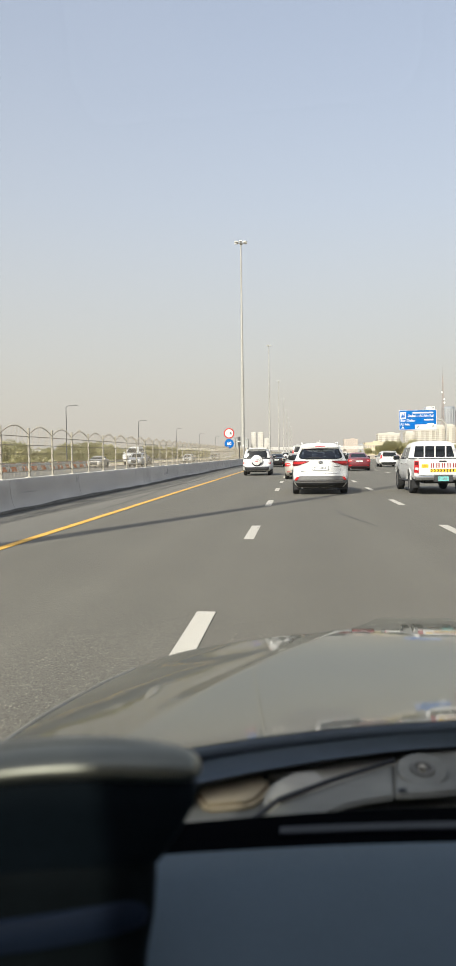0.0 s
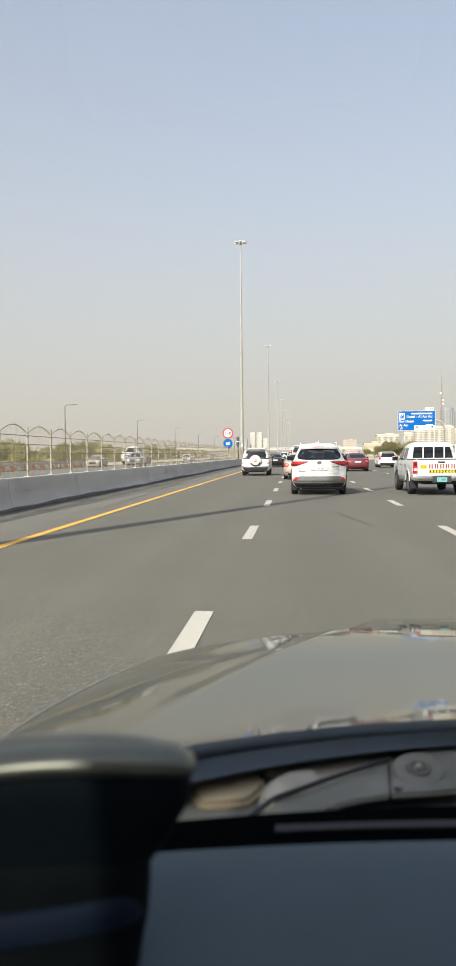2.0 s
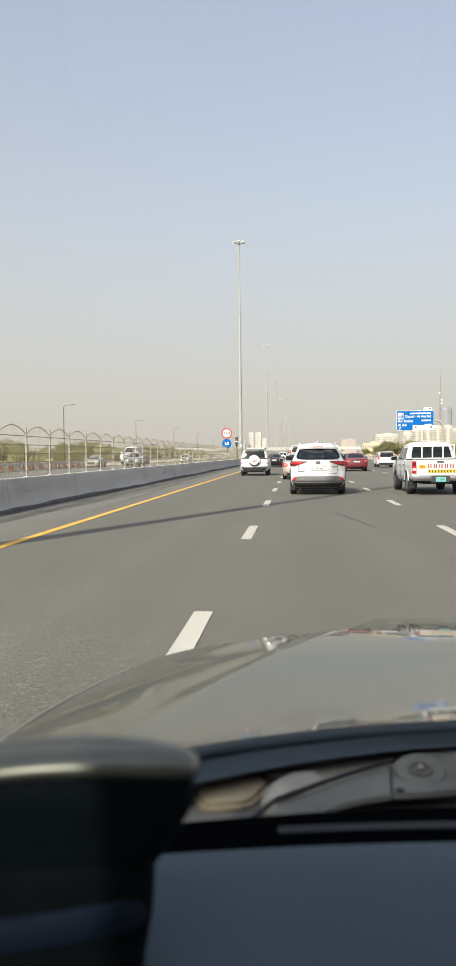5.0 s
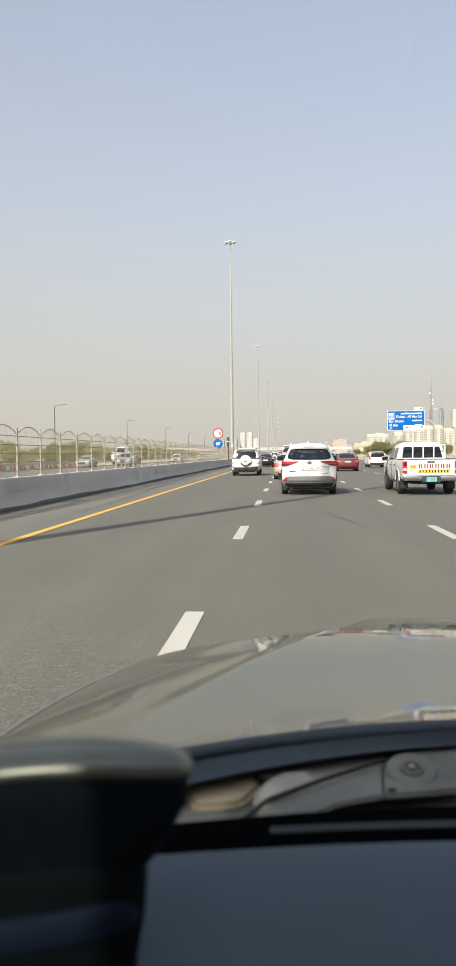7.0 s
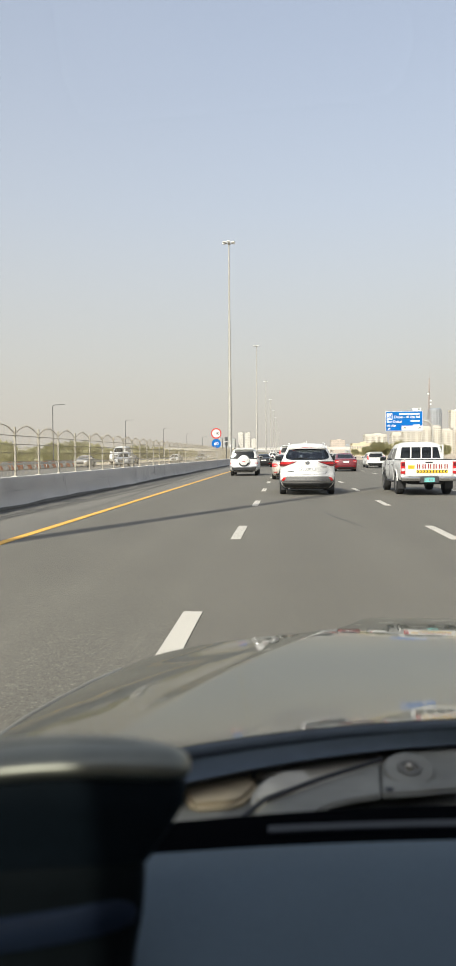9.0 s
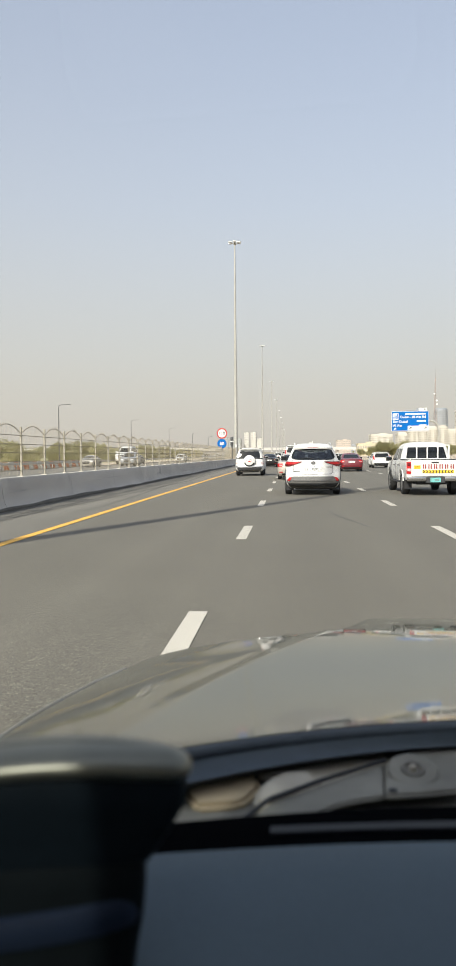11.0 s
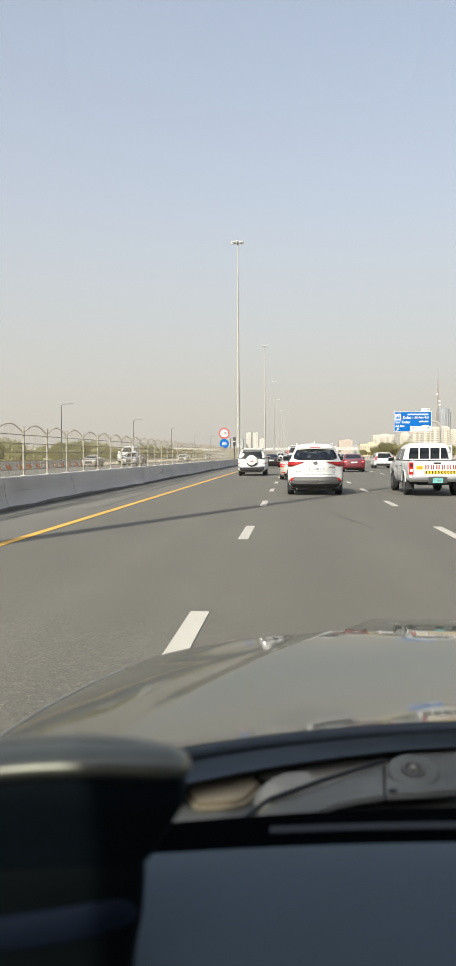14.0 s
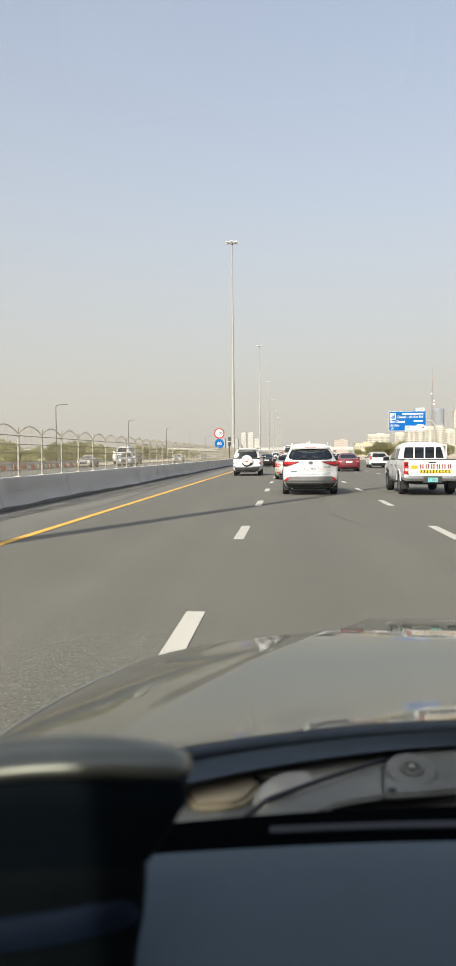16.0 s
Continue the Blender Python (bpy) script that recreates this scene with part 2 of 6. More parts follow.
# cloth and lining of the unseen cabin, pale to reflect light onto the pod
BOUNCE_CLOTH = mat("pale_bounce_cloth", (0.46, 0.44, 0.40), 0.9, grain=0.1, scale=120, stain=0.1, stain_scale=6)
HEADLINER = mat("grey_headliner", (0.45, 0.44, 0.41), 0.9, grain=0.06, scale=80)
COWL_DARK = mat("dark_cowl_plastic", (0.17, 0.162, 0.14), 0.75, spec=0.25, grain=0.12, scale=60, stain=0.2, stain_scale=9)
COWL_PALE = mat("pale_cowl_plastic", (0.36, 0.33, 0.27), 0.7, spec=0.25, grain=0.1, scale=60, stain=0.2, stain_scale=12)
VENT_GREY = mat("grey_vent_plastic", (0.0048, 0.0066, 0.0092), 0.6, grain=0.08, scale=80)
TINT_GLASS = glass_mat("tinted_cabin_glass", (1, 1, 1), 0.02, 0.94, (0.50, 0.52, 0.53))
REAR_GLASS = glass_mat("clear_rear_glass", (1, 1, 1), 0.02, 0.96, (0.80, 0.82, 0.82))
CABIN_GLASS = glass_mat("tinted_rear_pane", (1, 1, 1), 0.05, 0.90, (0.42, 0.46, 0.50))
CABIN_CLOTH = mat("grey_cabin_cloth", (0.16, 0.155, 0.15), 0.9, grain=0.1, scale=60, stain=0.1, stain_scale=5)
SCREEN_GLASS = glass_mat("clear_windscreen", (1, 1, 1), 0.02, clear=0.98)
# leaf and translucent colours lifted to carry the haze over distance
LEAF = mat("haze_pale_leaves", (0.33, 0.31, 0.18), 0.8, grain=0.20, scale=2.5, stain=0.25, stain_scale=0.4)
n, l = LEAF.node_tree.nodes, LEAF.node_tree.links
thin = n.new("ShaderNodeBsdfTranslucent")
thin.inputs["Color"].default_value = (0.50, 0.48, 0.25, 1)
both = n.new("ShaderNodeMixShader")
both.inputs["Fac"].default_value = 0.52
l.new(n["Principled BSDF"].outputs["BSDF"], both.inputs[1])
l.new(thin.outputs["BSDF"], both.inputs[2])
l.new(both.outputs["Shader"], n["Material Output"].inputs["Surface"])
BARK = mat("bark", (0.16, 0.12, 0.08), 0.9, grain=0.25, scale=12, bump=0.5)
WALL_CREAM = mat("cream_facade", (0.55, 0.518, 0.45), 0.85, grain=0.04, scale=0.6, stain=0.08, stain_scale=0.05)
WALL_YELLOW = mat("yellow_facade", (0.52, 0.45, 0.32), 0.85, grain=0.04, scale=0.6, stain=0.08, stain_scale=0.05)
WALL_WHITE = mat("white_facade", (0.50, 0.48, 0.45), 0.85, grain=0.04, scale=0.6, stain=0.08, stain_scale=0.05)
WALL_BROWN = mat("brown_facade", (0.42, 0.36, 0.31), 0.85, grain=0.06, scale=0.6, stain=0.10, stain_scale=0.05)
WALL_GREY = mat("grey_tower_facade", (0.30, 0.31, 0.32), 0.6, grain=0.06, scale=0.6, stain=0.10, stain_scale=0.05)
# distance haze put into the colour: mast, tower glass and windows paled
MAST_RED = mat("haze_pale_mast_paint", (0.30, 0.25, 0.225), 0.7, grain=0.1, scale=2, stain=0.2, stain_scale=0.1)
TOWER_GLASS = mat("hazy_tower_glass", (0.22, 0.235, 0.25), 0.5, grain=0.1, scale=0.4)
WINDOW_FAR = mat("haze_pale_facade_glass", (0.29, 0.275, 0.25), 0.5, grain=0.2, scale=0.4)

# ---- mesh tools ----
def smooth_by_angle(me, angle=40):
    me.polygons.foreach_set("use_smooth", [True] * len(me.polygons))
    me.set_sharp_from_angle(angle=radians(angle))


def part(name, bm, material, parent=None, label="", smooth=False, kind=""):
    """Link a bmesh as one mesh object under a thing or a part."""
    bmesh.ops.recalc_face_normals(bm, faces=bm.faces)
    me = bpy.data.meshes.new(name)
    bm.to_mesh(me)
    bm.free()
    me.materials.append(material)
    if smooth:
        smooth_by_angle(me)
    ob = new(name, me)
    if parent is not None:
        ob.parent = parent
    return tagged(ob, label=label, kind=kind)


def thing(name, label, category, group="", at=None):
    ob = new(name)
    ob.empty_display_size = 0.2
    if at is not None:
        ob.matrix_basis = at
    return tagged(ob, label, category, group)


def box(bm, size, at, bevel=0.0, turn=None):
    m = Matrix.Translation(at) @ (turn or Matrix.Identity(4)) @ Matrix.Diagonal((*size, 1))
    vs = bmesh.ops.create_cube(bm, size=1, matrix=m)["verts"]
    if bevel:
        es = list({e for v in vs for e in v.link_edges})
        bmesh.ops.bevel(bm, geom=es, offset=bevel, segments=2, affect="EDGES", profile=0.6)
    return bm


def rod(bm, a, b, r, r2=None, n=10):
    """A tapered rod from a to b."""
    a, b = Vector(a), Vector(b)
    d = b - a
    m = Matrix.Translation((a + b) / 2) @ d.to_track_quat("Z", "Y").to_matrix().to_4x4()
    bmesh.ops.create_cone(bm, cap_ends=True, segments=n, radius1=r, radius2=r if r2 is None else r2, depth=d.length, matrix=m)
    return bm


def lathe(bm, profile, n=24, m=None):
    """Turn a profile of (radius, height) round the z axis."""
    m = m or Matrix.Identity(4)
    rings = []
    for r, z in profile:
        rings.append([bm.verts.new(m @ Vector((r * math.cos(2 * math.pi * i / n), r * math.sin(2 * math.pi * i / n), z))) for i in range(n)])
    for a, b in zip(rings, rings[1:]):
        for i in range(n):
            bm.faces.new((a[i], a[(i + 1) % n], b[(i + 1) % n], b[i]))
    if profile[0][0] > 1e-4:
        bm.faces.new(rings[0][::-1])
    if profile[-1][0] > 1e-4:
        bm.faces.new(rings[-1])
    bmesh.ops.remove_doubles(bm, verts=bm.verts, dist=1e-5)
    return bm


def grid_faces(bm, rows, closed=False):
    vs = [[bm.verts.new(p) for p in row] for row in rows]
    for a, b in zip(vs, vs[1:]):
        k = len(a)
        for i in range(k if closed else k - 1):
            bm.faces.new((a[i], a[(i + 1) % k], b[(i + 1) % k], b[i]))
    return vs


def slab(bm, outer, inner):
    """A thin solid between two grids of points of one shape."""
    a = grid_faces(bm, outer)
    b = grid_faces(bm, inner)
    r, c = len(a), len(a[0])
    rim = [(0, j) for j in range(c)] + [(i, c - 1) for i in range(1, r)] + [(r - 1, j) for j in range(c - 2, -1, -1)] + [(i, 0) for i in range(r - 2, 0, -1)]
    for (i, j), (k, l) in zip(rim, rim[1:] + rim[:1]):
        bm.faces.new((a[i][j], a[k][l], b[k][l], b[i][j]))
    return bm


def extrude_profile(bm, prof, y0, y1, steps=1):
    """A closed (x, z) profile run along y."""
    rows = [[(x, y0 + (y1 - y0) * s / steps, z) for x, z in prof] for s in range(steps + 1)]
    vs = grid_faces(bm, rows, closed=True)
    bm.faces.new(vs[0][::-1])
    bm.faces.new(vs[-1])
    return bm


def tube(bm, pts, r, n=6):
    """A bent round bar through the points."""
    pts = [Vector(p) for p in pts]
    rows = []
    for i, p in enumerate(pts):
        d = (pts[min(i + 1, len(pts) - 1)] - pts[max(i - 1, 0)]).normalized()
        side = d.cross(Vector((0, 0, 1)))
        side = side.normalized() if side.length > 1e-4 else Vector((1, 0, 0))
        up = side.cross(d)
        rows.append([p + r * (math.cos(2 * math.pi * k / n) * side + math.sin(2 * math.pi * k / n) * up) for k in range(n)])
    vs = grid_faces(bm, rows, closed=True)
    bm.faces.new(vs[0][::-1])
    bm.faces.new(vs[-1])
    return bm


def lerp(x, table, k):
    """Column k of a table, looked up by its first column."""
    return float(np.interp(x, [row[0] for row in table], [row[k] for row in table]))

# ---- road and ground ----
ROAD_Y0, ROAD_Y1 = -60.0, 1500.0
X_WALL = -7.12          # foot of the median barrier
X_YELLOW = -4.58
X_LANES = (-0.83, 2.75, 6.30, 9.85, 13.4)
DASH_PERIOD, DASH_LEN, DASH_Y = 8.2, 2.35, 5.55


def sheet(name, x0, x1, y0, y1, z, material, label, category):
    bm = bmesh.new()
    grid_faces(bm, [[(x, y, z) for x in np.linspace(x0, x1, 3)] for y in np.linspace(y0, y1, 12)])
    ob = part(name, bm, material)
    return tagged(ob, label, category, kind="structure")


sheet("ground", -2500, 2500, -400, 4600, -0.06, SAND, "pale sandy ground reaching to the hazy horizon", "ground")
sheet("road", -4.72, 17.4, ROAD_Y0, ROAD_Y1, 0.0, ASPHALT, "grey asphalt carriageway with worn wheel tracks", "road")
sheet("road_shoulder", X_WALL - 0.3, -4.72, ROAD_Y0, ROAD_Y1, 0.0, SHOULDER, "lighter dusty asphalt shoulder beside the barrier", "road")
sheet("road_opposite", -27, -8.0, ROAD_Y0, ROAD_Y1, -0.02, SHOULDER, "grey asphalt of the opposite carriageway", "road")
sheet("verge_opposite", -37, -27, ROAD_Y0, ROAD_Y1, -0.03, SAND, "sandy verge of the opposite carriageway", "ground")
sheet("verge_grass", -190, -37, ROAD_Y0, ROAD_Y1, -0.025, GRASS, "dry green grass and scrub beyond the road", "ground")

bm = bmesh.new()
box(bm, (0.17, 700, 0.006), (X_YELLOW, 300, 0.005))
tagged(part("yellow_line", bm, YELLOW), "solid yellow edge line on the asphalt", "road marking", kind="structure")
bm = bmesh.new()
box(bm, (0.16, 700, 0.006), (16.7, 300, 0.005))
tagged(part("edge_line", bm, WHITE_LINE), "solid white edge line on the asphalt", "road marking", kind="structure")


def lane_marks(x, y_first):
    lane = thing("lane_line", "broken white lane line painted on the asphalt", "road marking", "lane lines", pose(x, 0, 0))
    tagged(lane, kind="structure")
    bm = bmesh.new()
    box(bm, (0.17, DASH_LEN, 0.006), (0, 0, 0.005), 0.002)
    first = part("dash", bm, WHITE_LINE, lane)
    first.location = (0, y_first, 0)
    for i in range(1, 45):
        ob = new("dash", first.data)
        ob.parent = lane
        ob.location = (0, y_first + i * DASH_PERIOD, 0)


for x in X_LANES:
    lane_marks(x, DASH_Y)

# ---- median barrier, in cast lengths ----
PROFILE = [(0, 0), (0, 0.05), (-0.04, 0.10), (-0.085, 0.18), (-0.12, 0.28), (-0.145, 0.42), (-0.165, 0.60), (-0.18, 0.80), (-0.20, 0.83), (-0.48, 0.83), (-0.50, 0.80), (-0.535, 0.42), (-0.60, 0.18), (-0.68, 0.05), (-0.68, 0)]
X_FENCE = X_WALL - 0.34
barrier = thing("median_barrier", "grey cast concrete barrier with dark scuffs along the foot", "barrier", at=pose(X_WALL, 0, 0))
tagged(barrier, kind="structure")
seg_len = 6.1
bm = bmesh.new()
extrude_profile(bm, PROFILE, 0.012, seg_len - 0.012)
seg = part("barrier_segment", bm, CONCRETE, barrier, smooth=True)
seg.location = (0, -30, 0)
for i in range(1, 60):
    ob = new("barrier_segment", seg.data)
    ob.parent = barrier
    ob.location = (0, -30 + i * seg_len, 0)
bm = bmesh.new()
extrude_profile(bm, PROFILE, 336, 1200)
part("barrier_far", bm, CONCRETE, barrier)

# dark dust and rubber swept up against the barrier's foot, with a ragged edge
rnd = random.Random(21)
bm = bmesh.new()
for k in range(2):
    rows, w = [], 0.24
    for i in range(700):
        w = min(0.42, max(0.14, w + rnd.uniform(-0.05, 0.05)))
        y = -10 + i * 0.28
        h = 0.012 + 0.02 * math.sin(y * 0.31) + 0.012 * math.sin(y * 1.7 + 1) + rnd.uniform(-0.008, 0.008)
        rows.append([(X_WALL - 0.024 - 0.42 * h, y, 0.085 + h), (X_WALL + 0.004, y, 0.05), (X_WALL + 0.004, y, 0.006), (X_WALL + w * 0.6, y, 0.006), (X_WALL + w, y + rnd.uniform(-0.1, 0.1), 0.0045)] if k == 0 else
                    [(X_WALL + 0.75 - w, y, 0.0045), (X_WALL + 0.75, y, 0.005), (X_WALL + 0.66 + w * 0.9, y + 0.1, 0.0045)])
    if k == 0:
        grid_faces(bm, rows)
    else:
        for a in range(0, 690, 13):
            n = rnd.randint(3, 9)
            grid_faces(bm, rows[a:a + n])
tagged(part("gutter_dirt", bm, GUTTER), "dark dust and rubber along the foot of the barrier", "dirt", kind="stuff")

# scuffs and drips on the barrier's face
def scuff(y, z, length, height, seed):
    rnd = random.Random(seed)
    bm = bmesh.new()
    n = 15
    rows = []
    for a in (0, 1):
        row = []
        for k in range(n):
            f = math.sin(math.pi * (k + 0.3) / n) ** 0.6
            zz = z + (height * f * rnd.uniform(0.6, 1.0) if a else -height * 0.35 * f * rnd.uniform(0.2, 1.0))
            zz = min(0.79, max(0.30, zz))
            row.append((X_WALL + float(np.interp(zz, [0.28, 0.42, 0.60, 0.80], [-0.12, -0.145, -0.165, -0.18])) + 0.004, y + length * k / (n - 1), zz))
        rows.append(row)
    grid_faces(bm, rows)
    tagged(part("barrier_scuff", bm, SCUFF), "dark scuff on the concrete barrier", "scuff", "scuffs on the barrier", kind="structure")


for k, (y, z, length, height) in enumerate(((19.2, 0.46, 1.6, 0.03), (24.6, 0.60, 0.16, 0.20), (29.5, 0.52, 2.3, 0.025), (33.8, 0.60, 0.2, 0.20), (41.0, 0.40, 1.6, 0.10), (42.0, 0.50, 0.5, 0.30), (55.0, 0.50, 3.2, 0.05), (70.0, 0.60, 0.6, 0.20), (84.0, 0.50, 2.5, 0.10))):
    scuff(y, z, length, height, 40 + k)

# tyre marks along the shoulder and across the lane ahead
def tyre_mark(points, width):
    bm = bmesh.new()
    rows = []
    for k in range(41):
        y = points[0][1] + (points[-1][1] - points[0][1]) * k / 40
        x = float(np.interp(y, [p[1] for p in points], [p[0] for p in points])) + 0.05 * math.sin(y * 0.35)
        w = width * (0.35 + 0.65 * math.sin(math.pi * (k + 1) / 42))
        rows.append([(x - w / 2, y, 0.0042), (x + w / 2, y, 0.0042)])
    grid_faces(bm, rows)
    tagged(part("tyre_mark", bm, RUBBER), "dark curved tyre mark on the asphalt", "tyre mark", "tyre marks", kind="structure")


tyre_mark([(-6.35, 15), (-6.15, 22), (-5.75, 30), (-5.55, 42), (-5.8, 60)], 0.16)
tyre_mark([(-6.55, 17), (-6.30, 26), (-6.10, 38), (-6.25, 55)], 0.13)
tyre_mark([(-5.2, 19), (-5.35, 27), (-5.75, 36), (-6.2, 48)], 0.10)
tyre_mark([(1.55, 14.6), (1.35, 15.8), (1.02, 17.6), (0.9, 19.0)], 0.11)

# ---- fence on the barrier ----
BAY = 2.03
FENCE_Y0 = -19.9
Z_BAR = (1.01, 1.25, 1.49, 1.73, 1.97)


def fence_bay():
    bay = thing("fence_bay", "cream painted steel fence bay with an arched spiked top", "fence", "fence bays along the barrier")
    bm = bmesh.new()
    box(bm, (0.048, 0.048, 1.36), (0, 0, 0.83 + 0.68), 0.006)
    box(bm, (0.062, 0.062, 0.025), (0, 0, 2.195), 0.008)
    for z in Z_BAR:
        box(bm, (0.066, 0.066, 0.04), (0, 0, z), 0.006)
    part("post", bm, FENCE_PAINT, bay)
    bm = bmesh.new()
    for k, (dx, dy, w, d, h) in enumerate(((0, 0, 0.11, 0.12, 0.030), (0.03, 0.09, 0.08, 0.12, 0.018), (-0.03, -0.10, 0.07, 0.10, 0.015), (0.05, -0.05, 0.06, 0.08, 0.02))):
        rod(bm, (dx, dy, 0.822), (dx, dy, 0.83 + h), (w + d) * 0.42, (w + d) * 0.26, 7)
    part("mortar_footing", bm, MORTAR, bay, "lumpy pale mortar round the post's foot")
    for z in Z_BAR:
        bm = bmesh.new()
        box(bm, (0.018, BAY - 0.06, 0.018), (0, BAY / 2, z))
        part("rail", bm, FENCE_RAIL, bay)
    bm = bmesh.new()
    arc = [(0, 0.035 + (BAY - 0.07) * k / 14, 2.04 + 0.21 * math.sin(math.pi * k / 14)) for k in range(15)]
    tube(bm, arc, 0.011, 6)
    part("arch", bm, FENCE_RAIL, bay)
    bm = bmesh.new()
    for k in range(1, 15):
        y = BAY * k / 15
        z = 2.04 + 0.21 * math.sin(math.pi * (y - 0.035) / (BAY - 0.07))
        rod(bm, (0, y, z), (0, y, z + 0.085), 0.008, 0.002, 4)
    part("spikes", bm, FENCE_RAIL, bay, kind="stuff")
    bm = bmesh.new()
    for k in range(1, 20):
        rod(bm, (0.0, BAY * k / 20, 0.88), (0.0, BAY * k / 20, 2.04 + 0.20 * math.sin(math.pi * k / 20)), 0.0032, None, 4)
    part("wires", bm, FENCE_RAIL, bay, "thin upright wires", kind="stuff")
    return bay


bay = fence_bay()
bay.matrix_basis = pose(X_FENCE, FENCE_Y0, 0)
for i in range(1, 96):
    copy_thing(bay, pose(X_FENCE, FENCE_Y0 + i * BAY, 0))
bm = bmesh.new()
for i in range(96, 420):
    y = FENCE_Y0 + i * BAY
    box(bm, (0.07, 0.07, 1.36), (X_FENCE, y, 1.51))
    for z in Z_BAR:
        box(bm, (0.026, BAY - 0.07, 0.026), (X_FENCE, y + BAY / 2, z))
    arc = [(X_FENCE, y + BAY * k / 4, 2.04 + 0.21 * math.sin(math.pi * k / 4)) for k in range(5)]
    tube(bm, arc, 0.016, 3)
for i in range(96, 240):
    for k in range(1, 12):
        y = FENCE_Y0 + (i + k / 12) * BAY
        tri = [(X_FENCE + 0.006, y), (X_FENCE - 0.006, y + 0.008), (X_FENCE - 0.006, y - 0.008)]
        lo, hi = [[bm.verts.new((a, b, z)) for a, b in tri] for z in (0.88, 2.11)]
        for j in range(3):
            bm.faces.new((lo[j], lo[(j + 1) % 3], hi[(j + 1) % 3], hi[j]))
far_fence = tagged(part("far_fence", bm, FENCE_PAINT), "far stretch of cream steel fence along the barrier", "fence", kind="stuff")


# ---- lighting masts on the median ----
MAST_Y0, MAST_STEP, MAST_H = 5.4, 98.5, 29.6


def mast():
    m = thing("lighting_mast", "tall tapered grey steel mast with a ring of floodlights", "street lamp", "masts along the median")
    bm = bmesh.new()
    rod(bm, (0, 0, 0.6), (0, 0, 11.0), 0.265, 0.22, 12)
    part("lower_shaft", bm, POLE_STEEL, m, smooth=True)
    bm = bmesh.new()
    rod(bm, (0, 0, 10.7), (0, 0, 20.0), 0.20, 0.145, 12)
    part("middle_shaft", bm, POLE_STEEL, m, smooth=True)
    bm = bmesh.new()
    rod(bm, (0, 0, 19.8), (0, 0, MAST_H), 0.13, 0.08, 12)
    part("upper_shaft", bm, POLE_STEEL, m, smooth=True)
    bm = bmesh.new()
    rod(bm, (0, 0, 0.5), (0, 0, 0.68), 0.42, 0.42, 16)
    part("base_flange", bm, POLE_STEEL, m)
    bm = bmesh.new()
    box(bm, (0.02, 0.20, 0.28), (0.30, -0.02, 2.3), 0.004)
    box(bm, (0.22, 0.02, 0.28), (0.06, -0.295, 2.3), 0.004)
    part("number_tag", bm, SIGN_WHITE, m, "small white tag plate")
    bm = bmesh.new()
    for sx, sy in ((1, 0), (-1, 0), (0, 1), (0, -1)):
        rod(bm, (0, 0, MAST_H - 0.15), (sx * 0.55, sy * 0.55, MAST_H + 0.02), 0.045, None, 8)
    lathe(bm, [(0.0, MAST_H + 0.12), (0.16, MAST_H + 0.06), (0.17, MAST_H - 0.25), (0.0, MAST_H - 0.3)], 14)
    part("crown", bm, POLE_STEEL, m)
    for k in range(6):
        a = 2 * math.pi * (k + 0.5) / 6
        bm = bmesh.new()
        box(bm, (0.52, 0.38, 0.16), (0, 0, 0), 0.05)
        ob = part("floodlight", bm, LAMP_WHITE, m, smooth=True)
        ob.matrix_basis = Matrix.Translation((0.66 * math.cos(a), 0.66 * math.sin(a), MAST_H + 0.02)) @ Matrix.Rotation(a, 4, "Z") @ Matrix.Rotation(radians(6), 4, "Y")
        bm = bmesh.new()
        box(bm, (0.46, 0.30, 0.02), (0, 0, -0.08), 0.006)
        part("lens", bm, CLEAR_LENS, ob, "pale glass lens")
    return m


first_mast = mast()
first_mast.matrix_basis = pose(X_FENCE + 0.02, MAST_Y0, 0.33)
for i in list(range(1, 11)):
    copy_thing(first_mast, pose(X_FENCE + 0.02, MAST_Y0 + i * MAST_STEP, 0.33))


def roadside_lamp():
    m = thing("street_lamp", "slim grey street lamp with a single short arm", "street lamp", "lamps of the opposite carriageway")
    bm = bmesh.new()
    rod(bm, (0, 0, -0.1), (0, 0, 9.6), 0.10, 0.06, 10)
    part("pole", bm, DARK_STEEL, m, smooth=True)
    bm = bmesh.new()
    tube(bm, [(0, 0, 9.4), (0.1, 0, 9.75), (0.5, 0, 9.9), (1.5, 0, 9.95)], 0.045, 8)
    part("arm", bm, DARK_STEEL, m, smooth=True)
    bm = bmesh.new()
    box(bm, (0.75, 0.26, 0.11), (1.7, 0, 9.95), 0.04)
    part("lamp_head", bm, DARK_STEEL, m, smooth=True)
    return m


lamp = roadside_lamp()
lamp.matrix_basis = pose(-38.5, 67, 0)
for i in range(1, 12):
    copy_thing(lamp, pose(-38.5, 67 + 58 * i, 0))


# steel guard rail along the far edge of the opposite carriageway
rail = thing("guard_rail", "galvanised steel guard rail on short posts", "guard rail", at=pose(-28.2, 0, 0))
tagged(rail, kind="structure")
bm = bmesh.new()
extrude_profile(bm, [(0, 0.45), (0.05, 0.50), (0.01, 0.58), (0.05, 0.66), (0, 0.72), (-0.02, 0.72), (0.03, 0.66), (-0.01, 0.58), (0.03, 0.50), (-0.02, 0.45)], 20, 420)
part("rail_beam", bm, POLE_STEEL, rail)
bm = bmesh.new()
